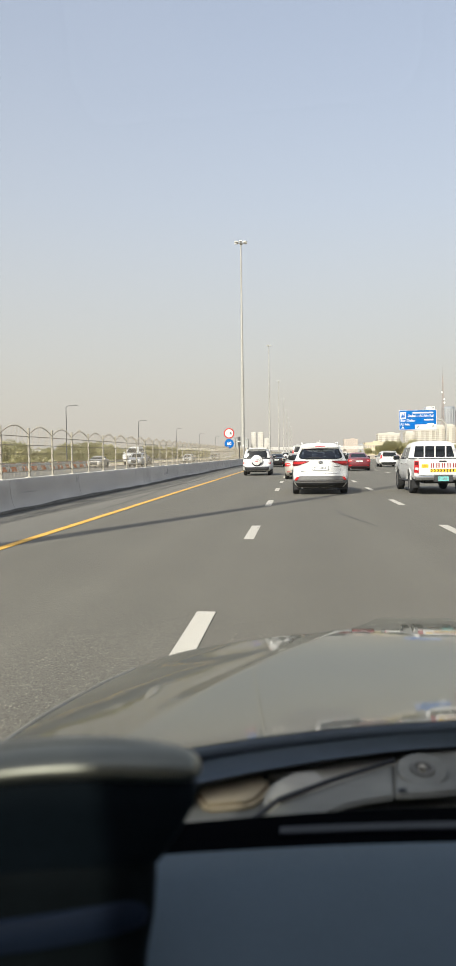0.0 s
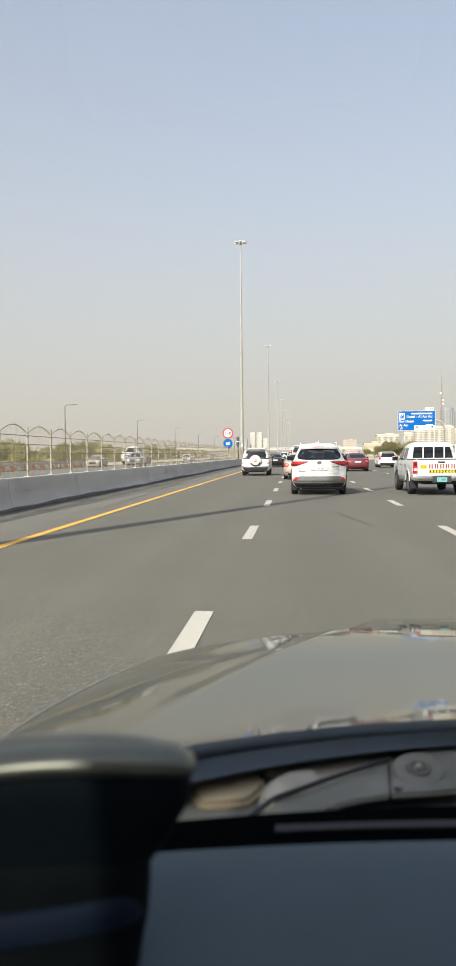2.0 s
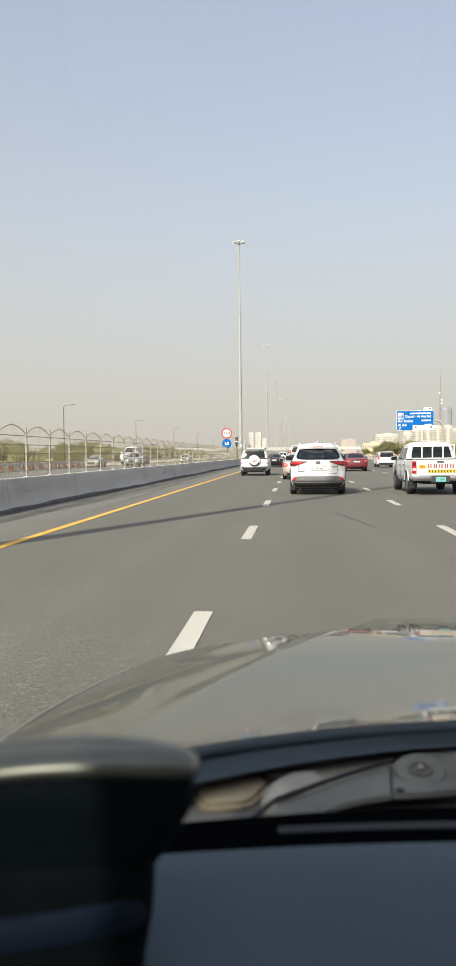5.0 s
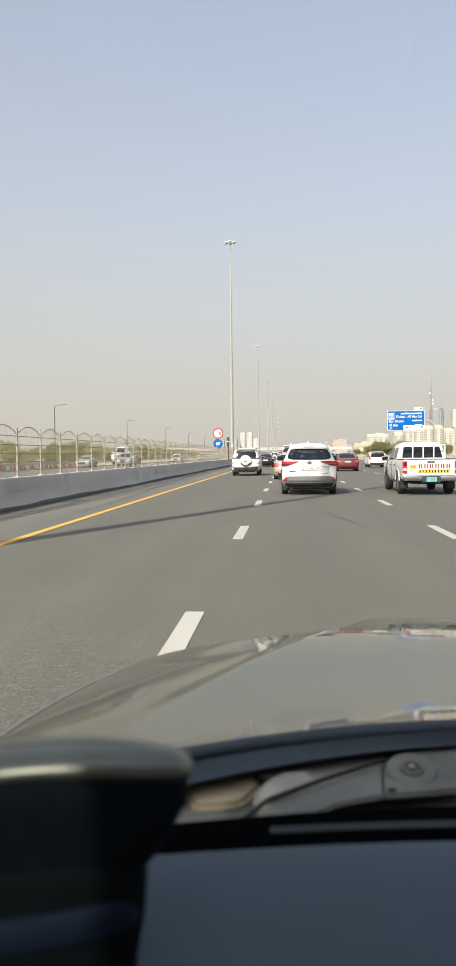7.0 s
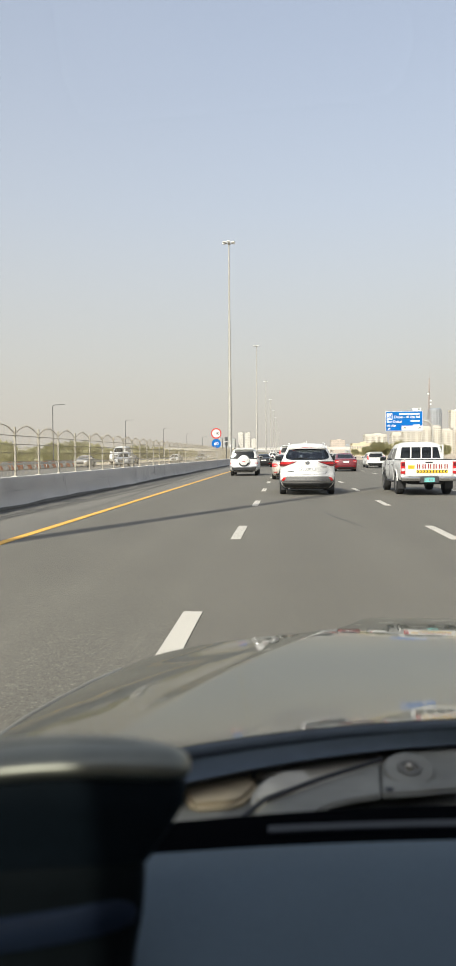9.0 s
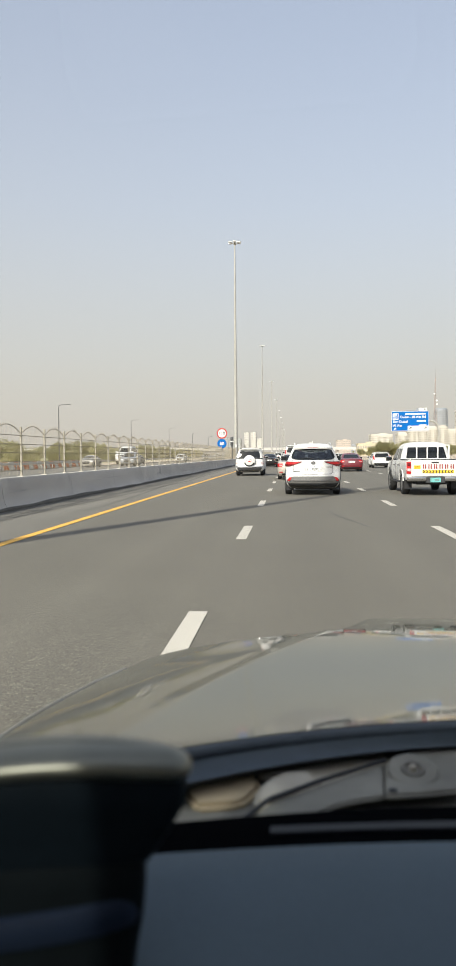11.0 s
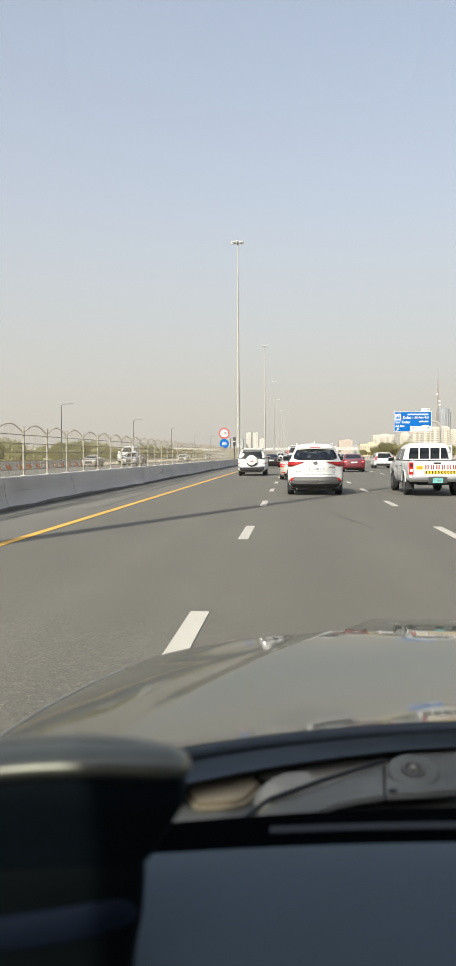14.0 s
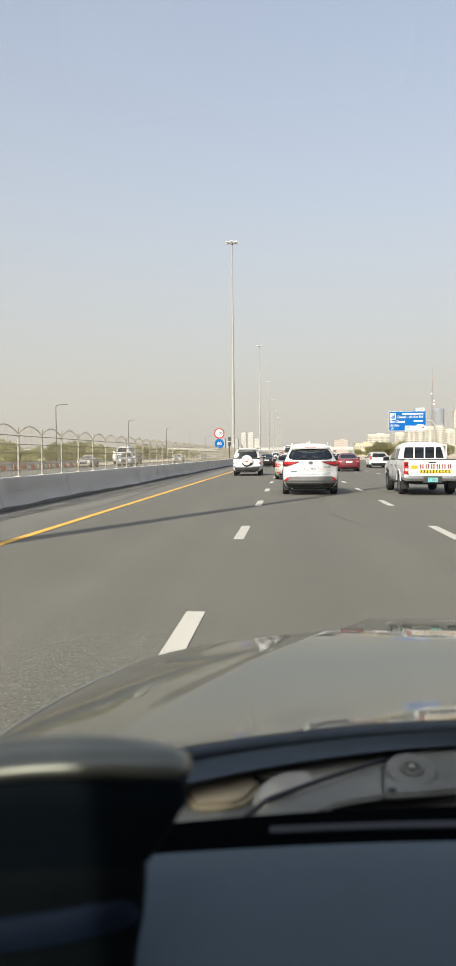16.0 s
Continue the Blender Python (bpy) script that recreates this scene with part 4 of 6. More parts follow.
def saloon(name, label, paint, group=""):
    car = thing(name, label, "car", group)
    sh = SEDAN
    zs = [0.20, 0.26, 0.32, 0.38, 0.44, 0.50, 0.56, 0.62, 0.70, 0.76, 0.80, 0.85, 0.90, 0.94, 0.98, 1.005, 1.03, 1.08, 1.14, 1.20, 1.32, 1.39, 1.42]
    bm = bmesh.new()
    sh.body(bm, zs, (0.95, 3.58), 0.38, 0.33, 0.035)
    part("body", bm, paint, car, smooth=True)
    bm = bmesh.new()
    sh.rear_patch(bm, [(1.075, -0.60, 0.60), (1.20, -0.58, 0.58), (1.36, -0.50, 0.50)], 0.010)
    part("rear_window", bm, CAR_GLASS, car, smooth=True)
    bm = bmesh.new()
    box(bm, (0.20, 0.03, 0.018), (0, 0.72, 1.085), 0.004)
    part("brake_light", bm, RED_LENS, car)
    for s in (1, -1):
        q = [(0.72, 0.66, 0.87), (0.78, 0.56, 0.88), (0.90, 0.58, 0.86)]
        bm = bmesh.new()
        sh.rear_patch(bm, q if s > 0 else [(z, -d, -c) for z, c, d in q], 0.020, 0.04, 10)
        tl = part("tail_light", bm, RED_LENS, car, "red wrap-round tail light", smooth=True)
        q = [(0.79, 0.60, 0.78), (0.83, 0.60, 0.78)]
        bm = bmesh.new()
        sh.rear_patch(bm, q if s > 0 else [(z, -d, -c) for z, c, d in q], 0.028, 0.02, 6)
        part("reversing_lens", bm, CLEAR_LENS, tl)
        bm = bmesh.new()
        sh.side_patch(bm, s, [(1.04, 1.05, 2.12), (1.14, 1.20, 2.12), (1.32, 1.55, 2.10)], 0.006, 0.02)
        part("side_window", bm, CAR_GLASS, car, smooth=True)
        bm = bmesh.new()
        sh.side_patch(bm, s, [(1.04, 2.20, 3.15), (1.32, 2.18, 2.62)], 0.006, 0.02)
        part("side_window", bm, CAR_GLASS, car, smooth=True)
        mirror(car, sh, s, 2.95, 1.02, paint)
        q = [(0.40, 0.58, 0.78), (0.44, 0.58, 0.78)]
        bm = bmesh.new()
        sh.rear_patch(bm, q if s > 0 else [(z, -d, -c) for z, c, d in q], 0.02, 0.02, 6)
        part("reflector", bm, RED_LENS, car)
        for y in (0.95, 3.58):
            wheel(car, s * 0.775, y, 0.325, 0.21)
    bm = bmesh.new()
    sh.rear_patch(bm, [(0.24, -0.62, 0.62), (0.36, -0.66, 0.66)], 0.014, 0.03)
    part("bumper_insert", bm, BLACK, car)
    bm = bmesh.new()
    box(bm, (0.50, 0.02, 0.03), (0, 0.035, 0.86), 0.006)
    part("chrome_strip", bm, CHROME, car)
    number_plate(car, 0, 0.005, 0.76, 0.50, 0.115)
    car_front(car, sh, (1.06, 1.34), (0.66, 0.80), (0.40, 0.72))
    bm = bmesh.new()
    box(bm, (1.2, 0.5, 0.12), (0, 0.5, 0.21), 0.03)
    part("underbody", bm, BLACK, car)
    return car


TALL = Shell([
    (0.30, 0.16, 4.50, 0.80), (0.40, 0.03, 4.62, 0.88), (0.55, 0.00, 4.68, 0.91), (0.80, 0.04, 4.66, 0.92), (0.95, 0.05, 4.58, 0.92),
    (1.06, 0.06, 4.30, 0.91), (1.12, 0.07, 3.60, 0.89), (1.20, 0.09, 3.40, 0.87), (1.45, 0.16, 3.05, 0.81), (1.66, 0.24, 2.75, 0.74),
    (1.74, 0.30, 2.55, 0.68), (1.77, 0.40, 2.40, 0.60),
], corner=0.22)


def estate(name, label, category, paint, group="", spare=False, low=1.0):
    """A tall boxy car: off-roader, people carrier or small hatchback."""
    car = thing(name, label, category, group)
    sh = TALL
    zs = [0.30, 0.36, 0.42, 0.48, 0.55, 0.62, 0.70, 0.80, 0.88, 0.95, 1.06, 1.12, 1.20, 1.32, 1.45, 1.56, 1.66, 1.74, 1.77]
    bm = bmesh.new()
    sh.body(bm, zs, (0.95, 3.70), 0.42, 0.37, 0.05)
    part("body", bm, paint, car, smooth=True)
    bm = bmesh.new()
    sh.rear_patch(bm, [(1.18, -0.68, 0.68), (1.40, -0.68, 0.68), (1.62, -0.60, 0.60)], 0.010)
    part("rear_window", bm, CAR_GLASS, car, smooth=True)
    bm = bmesh.new()
    box(bm, (1.30, 0.22, 0.04), (0, 0.22, 1.75), 0.015)
    part("spoiler", bm, paint, car)
    for s in (1, -1):
        q = [(0.90, 0.70, 0.91), (1.15, 0.72, 0.88), (1.40, 0.72, 0.82)] if not spare else [(0.78, 0.76, 0.91), (0.88, 0.76, 0.89)]
        bm = bmesh.new()
        sh.rear_patch(bm, q if s > 0 else [(z, -d, -c) for z, c, d in q], 0.018, 0.04, 6)
        tl = part("tail_light", bm, RED_LENS, car, "upright red tail light", smooth=True)
        z0 = q[0][0]
        q = [(z0 + 0.02, 0.74, 0.86), (z0 + 0.09, 0.75, 0.86)]
        bm = bmesh.new()
        sh.rear_patch(bm, q if s > 0 else [(z, -d, -c) for z, c, d in q], 0.026, 0.02, 6)
        part("reversing_lens", bm, CLEAR_LENS, tl)
        for ya, yb, yc in ((0.50, 1.25, 0.55), (1.33, 2.28, 1.33), (2.36, 3.30, 2.36)):
            bm = bmesh.new()
            sh.side_patch(bm, s, [(1.16, ya, yb), (1.60, yc, yb if yb < 3 else 2.80)], 0.006, 0.02)
            part("side_window", bm, CAR_GLASS, car, smooth=True)
        mirror(car, sh, s, 3.30, 1.16, paint)
        bm = bmesh.new()
        tube(bm, [(s * 0.66, 0.6, 1.76), (s * 0.66, 0.75, 1.83), (s * 0.66, 2.2, 1.83), (s * 0.66, 2.4, 1.77)], 0.02, 6)
        part("roof_rail", bm, TRIM, car)
        for y in (0.95, 3.70):
            arch_lip(car, sh, s, y, 0.43, 0.37, paint)
            wheel(car, s * 0.80, y, 0.36, 0.23)
    bm = bmesh.new()
    sh.rear_patch(bm, [(0.34, -0.70, 0.70), (0.44, -0.80, 0.80), (0.56, -0.80, 0.80)], 0.016, 0.03)
    part("bumper_insert", bm, TRIM, car)
    if spare:
        turn = Matrix.Translation((0, 0.06, 0.98)) @ Matrix.Rotation(math.pi / 2, 4, "X")
        bm = bmesh.new()
        lathe(bm, [(0, -0.05), (0.33, -0.05), (0.365, 0.0), (0.365, 0.13), (0.34, 0.17), (0.30, 0.18), (0, 0.18)], 28, turn)
        sp = part("spare_wheel", bm, TYRE, car, "spare wheel half hidden by a moulded white cover", smooth=True)
        bm = bmesh.new()
        lathe(bm, [(0, 0.17), (0.285, 0.17), (0.285, 0.19), (0.26, 0.205), (0, 0.215)], 24, turn)
        rows = [[turn @ Vector((r * math.cos(a), r * math.sin(a), h)) for a in np.linspace(radians(-20), radians(200), 25)] for r, h in ((0.37, 0.06), (0.38, 0.16), (0.33, 0.20), (0.25, 0.20))]
        slab(bm, rows, [[p + Vector((0, 0.012, 0)) for p in r] for r in rows])
        part("wheel_cover", bm, paint, sp, "moulded white cover", smooth=True)
        bm = bmesh.new()
        sh.rear_patch(bm, [(1.10, -0.86, 0.86), (1.17, -0.85, 0.85)], 0.022, 0.03, 14)
        part("black_strip", bm, BLACK, car, "black strip below the rear glass", smooth=True)
        number_plate(car, 0.0, -0.165, 1.06, 0.5, 0.12)
        bm = bmesh.new()
        box(bm, (0.16, 0.02, 0.05), (0, -0.160, 0.95), 0.006)
        part("fog_light", bm, RED_LENS, car)
        bm = bmesh.new()
        sh.rear_patch(bm, [(0.57, -0.88, 0.88), (0.66, -0.89, 0.89)], 0.05, 0.06, 14)
        part("step_bumper", bm, RIM, car, "silver rear bumper step", smooth=True)
    else:
        number_plate(car, 0, 0.035, 0.90)
    car_front(car, sh, (1.20, 1.64), (0.78, 0.95), (0.50, 0.92))
    bm = bmesh.new()
    box(bm, (1.2, 0.5, 0.14), (0, 0.5, 0.30), 0.03)
    part("underbody", bm, BLACK, car)
    return car


CAB = Shell([
    (0.45, 1.62, 5.20, 0.84), (0.60, 1.62, 5.28, 0.90), (0.80, 1.62, 5.30, 0.915), (0.95, 1.62, 5.26, 0.915), (1.06, 1.62, 5.05, 0.905), (1.12, 1.62, 4.30, 0.89),
    (1.18, 1.63, 4.05, 0.87), (1.30, 1.66, 3.90, 0.84), (1.50, 1.74, 3.62, 0.785), (1.66, 1.82, 3.36, 0.73), (1.74, 1.92, 3.15, 0.66), (1.76, 2.02, 3.00, 0.60),
], corner=0.14, crown=0.02)


def pickup():
    car = thing("pickup_truck", "white double-cab pickup truck with a rear window rack and hazard stickers", "pickup truck")
    sh = CAB
    zs = [0.45, 0.50, 0.56, 0.62, 0.70, 0.80, 0.88, 0.95, 1.06, 1.12, 1.18, 1.30, 1.40, 1.50, 1.58, 1.66, 1.74, 1.76]
    bm = bmesh.new()
    sh.body(bm, zs, (4.35,), 0.46, 0.40, 0.05)
    cab = part("cab", bm, CAR_WHITE, car, smooth=True)
    bm = bmesh.new()
    sh.rear_patch(bm, [(1.22, -0.70, 0.70), (1.62, -0.62, 0.62)], 0.010)
    part("rear_window", bm, CAR_GLASS, cab)
    # cargo bed: two sides, floor, front wall, tailgate
    for s in (1, -1):
        bm = bmesh.new()
        prof = [(0.855, 1.18), (0.90, 1.17), (0.925, 1.08), (0.93, 0.85), (0.91, 0.62), (0.87, 0.52), (0.80, 0.52), (0.80, 1.18)]
        rows = []
        ys = [0.05 + 1.50 * k / 28 for k in range(29)]
        for y in ys:
            arch = max(0.0, 0.47 ** 2 - (y - 1.16) ** 2)
            cut = 0.40 + math.sqrt(arch) if arch > 0 else 0.0
            rows.append([(s * x, y, max(z, min(cut, 1.0))) for x, z in prof])
        vs = grid_faces(bm, rows, closed=True)
        bm.faces.new(vs[0][::-1])
        bm.faces.new(vs[-1])
        side = part("bed_side", bm, CAR_WHITE, car, smooth=True)
        bm = bmesh.new()
        box(bm, (0.09, 1.50, 0.030), (s * 0.862, 0.80, 1.192), 0.010)
        part("bed_rail_cap", bm, BLACK, side, "black plastic cap along the bed's side")
        arch_pts = [(s * 0.93, 1.16 + 0.46 * math.cos(math.pi * (0.05 + 0.9 * k / 14)), 0.40 + 0.46 * math.sin(math.pi * (0.05 + 0.9 * k / 14))) for k in range(15)]
        bm = bmesh.new()
        tube(bm, arch_pts, 0.022, 6)
        part("wheel_arch", bm, CAR_WHITE, car, smooth=True)
        bm = bmesh.new()
        box(bm, (0.15, 0.07, 0.40), (s * 0.845, 0.045, 0.93), 0.02)
        tl = part("tail_light", bm, RED_LENS, car, "upright red tail light", smooth=True)
        bm = bmesh.new()
        box(bm, (0.11, 0.02, 0.09), (s * 0.84, 0.006, 0.86), 0.01)
        part("reversing_lens", bm, CLEAR_LENS, tl)
        bm = bmesh.new()
        box(bm, (0.10, 0.02, 0.11), (s * 0.842, 0.006, 1.04), 0.012)
        part("brake_lens", bm, DARK_LENS, tl, "darker upper lens")
        for ya, yb, yc, yd in ((1.88, 2.68, 1.98, 2.66), (2.78, 3.82, 2.76, 3.35)):
            bm = bmesh.new()
            sh.side_patch(bm, s, [(1.17, ya, yb), (1.58, yc, yd)], 0.006, 0.02)
            part("side_window", bm, CAR_GLASS, cab, smooth=True)
        for y in (1.95, 3.0):
            bm = bmesh.new()
            box(bm, (0.03, 0.20, 0.04), (s * (sh.w(1.0) + 0.02), y, 1.0), 0.01)
            part("door_handle", bm, CHROME, cab)
        for y in (1.74, 2.73, 3.85):
            bm = bmesh.new()
            box(bm, (0.006, 0.012, 0.55), (s * (sh.w(0.85) + 0.001), y, 0.84))
            part("door_gap", bm, BLACK, cab)
        mirror(car, sh, s, 3.75, 1.16, CHROME)
        bm = bmesh.new()
        box(bm, (0.12, 1.9, 0.05), (s * 0.88, 2.75, 0.42), 0.015)
        part("side_step", bm, BLACK, car)
        for y in (1.16, 4.35):
            wheel(car, s * 0.80, y, 0.385, 0.25)
        bm = bmesh.new()
        box(bm, (0.26, 0.012, 0.30), (s * 0.78, 0.66, 0.36), 0.004)
        part("mud_flap", bm, BLACK, car)
    bm = bmesh.new()
    box(bm, (1.62, 1.50, 0.06), (0, 0.80, 0.66))
    box(bm, (1.62, 0.05, 0.55), (0, 1.53, 0.92))
    part("bed", bm, CAR_WHITE, car)
    bm = bmesh.new()
    box(bm, (1.53, 0.06, 0.53), (0, 0.03, 0.92), 0.015)
    gate = part("tailgate", bm, CAR_WHITE, car, smooth=True)
    bm = bmesh.new()
    box(bm, (0.24, 0.02, 0.05), (0, -0.004, 1.10), 0.01)
    part("tailgate_handle", bm, BLACK, gate)
    bm = bmesh.new()
    box(bm, (1.53, 0.085, 0.030), (0, 0.035, 1.194), 0.010)
    part("tailgate_cap", bm, BLACK, gate, "black plastic cap along the tailgate's top")
    # red lettering drawn as plain bars
    for k in range(6):
        bm = bmesh.new()
        x0 = -0.34 + k * 0.178
        for h in (-0.036, 0.036):
            box(bm, (0.036, 0.006, 0.150), (x0 + h, -0.0035, 0.968), 0.002)
        part("red_mark", bm, STICKER_RED, gate)
    bm = bmesh.new()
    box(bm, (0.22, 0.006, 0.12), (-0.58, -0.004, 0.95))
    st = part("yellow_sticker", bm, STICKER_YELLOW, gate)
    bm = bmesh.new()
    for k in range(3):
        box(bm, (0.16, 0.004, 0.012), (-0.58, -0.009, 0.92 + 0.03 * k))
    part("sticker_bars", bm, STICKER_RED, st)
    bm = bmesh.new()
    box(bm, (1.02, 0.006, 0.10), (0.10, -0.004, 0.80))
    st = part("chevron_sticker", bm, STICKER_YELLOW, gate, "yellow sticker with black chevrons")
    for k in range(10):
        bm = bmesh.new()
        x0 = -0.36 + k * 0.10
        d = 1 if k >= 5 else -1
        for u in (1, -1):
            box(bm, (0.035, 0.004, 0.06), (x0, -0.009, 0.80 + u * 0.022), 0.0, Matrix.Rotation(d * u * radians(40), 4, "Y"))
        part("chevron", bm, BLACK, st)
    # chrome step bumper with plate
    bm = bmesh.new()
    box(bm, (0.62, 0.20, 0.16), (-0.60, -0.02, 0.56), 0.04)
    box(bm, (0.62, 0.20, 0.16), (0.60, -0.02, 0.56), 0.04)
    part("bumper", bm, CHROME, car, smooth=True)
    bm = bmesh.new()
    box(bm, (0.62, 0.16, 0.20), (0, 0.0, 0.53), 0.02)
    part("bumper_step", bm, TRIM, car)
    number_plate(car, 0, -0.095, 0.53, 0.33, 0.15, PLATE_BLUE)
    bm = bmesh.new()
    box(bm, (1.1, 3.6, 0.16), (0, 2.2, 0.44), 0.03)
    part("chassis", bm, BLACK, car)
    # rack behind the cab
    bm = bmesh.new()
    z0, z1 = 1.19, 1.68
    for x in (-0.76, -0.37, 0.0, 0.37, 0.76):
        box(bm, (0.045, 0.045, z1 - z0), (x * (0.97), 1.46, (z0 + z1) / 2), 0.01)
    for z in (z0 + 0.02, z1):
        box(bm, (1.52, 0.045, 0.045), (0, 1.46, z), 0.01)
    part("window_rack", bm, CAR_WHITE, car, "white tube rack over the rear window")
    return car

# ---- the car that the view is from ----
own = thing("own_car", "olive-grey car seen from its dashboard, bonnet and wiper in view", "car", at=pose(0.4, 0, 0))


# bonnet: slope along its middle, the line where the raised middle meets the wing, and how far forward each strip reaches before it rolls down
SLOPE = [(1.00, 0.205), (1.10, 0.195), (1.20, 0.155), (1.39, 0.098), (1.60, 0.058), (1.80, 0.062), (1.91, 0.108), (2.05, 0.119), (2.20, 0.124), (2.40, 0.142), (2.55, 0.20), (2.70, 0.40)]
CREASE = [(0.90, 0.70), (1.22, 0.618), (1.34, 0.590), (1.46, 0.556), (1.54, 0.516), (1.68, 0.463), (1.76, 0.422), (1.86, 0.378), (1.97, 0.338), (2.12, 0.298), (2.4, 0.25)]
EDGE = [(0.0, 2.64), (0.12, 2.56), (0.17, 2.42), (0.22, 2.22), (0.27, 2.10), (0.32, 2.08), (0.42, 2.08), (0.52, 2.065), (0.60, 2.07), (0.68, 2.10), (0.76, 2.12), (0.80, 2.09), (0.844, 2.00), (0.87, 1.93), (0.887, 1.82)]
SIDE = [(0.9, 0.852), (1.16, 0.859), (1.34, 0.871), (1.56, 0.880), (1.84, 0.887), (2.7, 0.887)]


def soft(x, table, w=0.07):
    """A table read with its corners rounded off."""
    return sum(lerp(x + w * k / 4, table, 1) for k in range(-4, 5)) / 9


CROWN_Y = [0.6 + 0.02 * k for k in range(116)]
CROWN_Z = [0.0]
for k in range(115):
    CROWN_Z.append(CROWN_Z[-1] - 0.02 * soft(CROWN_Y[k] + 0.01, SLOPE, 0.08))
CROWN_LIFT = 1.0275 - float(np.interp(1.075, CROWN_Y, CROWN_Z))


def ease(a):
    a = max(0.0, min(1.0, a))
    return a * a * (3 - 2 * a)


def bonnet_point(u, s):
    """A point of the bonnet: u across from its middle, s from the rear edge (0) to the crest of the nose (1), then down over the wing and lamps (2)."""
    v = abs(u)
    y0 = 1.117 - 0.40 * v * v
    y1 = max(y0 + 0.02, soft(v, EDGE, 0.02))
    y = y0 + min(s, 1.0) * (y1 - y0)
    v *= lerp(y, SIDE, 1) / 0.887
    u = math.copysign(v, u)
    z = CROWN_LIFT + float(np.interp(y + 0.40 * v * v * max(0.0, 1 - (y - 1.117 + 0.40 * v * v)), CROWN_Y, CROWN_Z))
    o = max(0.0, v - soft(y, CREASE, 0.10))
    z -= 0.020 * v * v + 0.004 * ease((y - 1.15) / 0.35) * ease(o / 0.06) + 0.10 * o + 0.16 * o * o
    # the wing stands a little proud by the screen and over the lamps
    z += 0.018 * ease((y - 1.75) / 0.45) * ease(o / 0.3) + 0.02 * ease((v - 0.6) / 0.25) * (1 - ease((y - 1.1) / 0.8))
    p = Vector((u, y, z))
    if s > 1:
        w = max(0.0, min(1.0, (v - 0.30) / 0.55))
        far = Vector((math.copysign(v + 0.045 * w, u), y1 + (2.68 - 0.30 * v ** 3 - y1) * (1 - w * w), 0))
        run = (far.xy - p.xy).length
        a = min(1.0, (s - 1) / 0.6)
        p = Vector((u + (far.x - u) * a, y + (far.y - y) * a, z - run * (0.36 * a + 0.10 * a * a) - 0.03 * min(1.0, 5 * a)))
        if s > 1.6:
            p.z -= (s - 1.6) / 0.4 * max(0.04, p.z - 0.62)
    return p


bm = bmesh.new()
us = np.concatenate([np.linspace(-0.887, -0.22, 70), np.linspace(-0.20, 0.20, 16), np.linspace(0.22, 0.887, 70)])
outer = [[bonnet_point(u, s) for u in us] for s in np.concatenate([np.linspace(0, 1, 60), [1.06, 1.13, 1.2, 1.3, 1.4, 1.5, 1.6, 1.7, 2.0]])]
inner = [[p - Vector((0, 0, 0.018)) for p in row] for row in outer]
slab(bm, outer, inner)
part("bonnet", bm, HOOD_PAINT, own, "glossy olive-grey bonnet with a raised middle", smooth=True)
# rolled edge along the crest of each wing, its highlight put into pale paint
for s in (1, -1):
    bm = bmesh.new()
    tube(bm, [bonnet_point(s * 0.887, a) + Vector((0, 0, 0.0005)) for a in np.linspace(0.05, 0.98, 50)] + [bonnet_point(s * u, 1.0) for u in np.linspace(0.886, 0.845, 14)], 0.0030, 8)
    part("wing_edge", bm, WING_EDGE, own, "rolled wing edge with a painted pale highlight", smooth=True)
# folded rear lip of the bonnet, then the dark gap under it
bm = bmesh.new()
tube(bm, [bonnet_point(u, 0) + Vector((0, 0.004, -0.0105)) for u in us], 0.0100, 10)
part("bonnet_lip", bm, LIP_DARK, own, smooth=True)
bm = bmesh.new()
seal_rows = [(a, [(1.112 - 0.40 * u * u) * (1 - a) + (1.113 - 0.578 * u * u) * a for u in us], [1.010 - 0.030 * u * u * (1 - a) - 0.025 * a - 0.006 * math.sin(math.pi * a) for u in us]) for a in (0, 0.15, 0.4, 0.7, 1)]
outer = [[Vector((u, y, z)) for u, y, z in zip(us, ys, zs)] for a, ys, zs in seal_rows]
outer += [[Vector((u, (1.113 - 0.578 * u * u) * (1 - a) + (1.200 - 0.62 * u * u) * a, 0.985 - 0.043 * a)) for u in us] for a in (0.3, 0.7, 1)]
slab(bm, outer, [[p + Vector((0, 0.014, -0.004)) for p in r] for r in outer])
part("bonnet_seal", bm, SEAL, own, "dark rubber bonnet seal", smooth=True)
# cowl below the windscreen
bm = bmesh.new()
outer = [[Vector((u, (0.845 - 0.26 * u * u) * (1 - a) + (1.200 - 0.62 * u * u) * a, z)) for u in us] for a, z in ((0, 0.925), (0.12, 0.940), (0.3, 0.948), (0.6, 0.953), (0.85, 0.952), (1, 0.940))]
slab(bm, outer, [[p - Vector((0, 0, 0.02)) for p in r] for r in outer])
part("cowl", bm, COWL_DARK, own, "weathered dark grey plastic cowl", smooth=True)


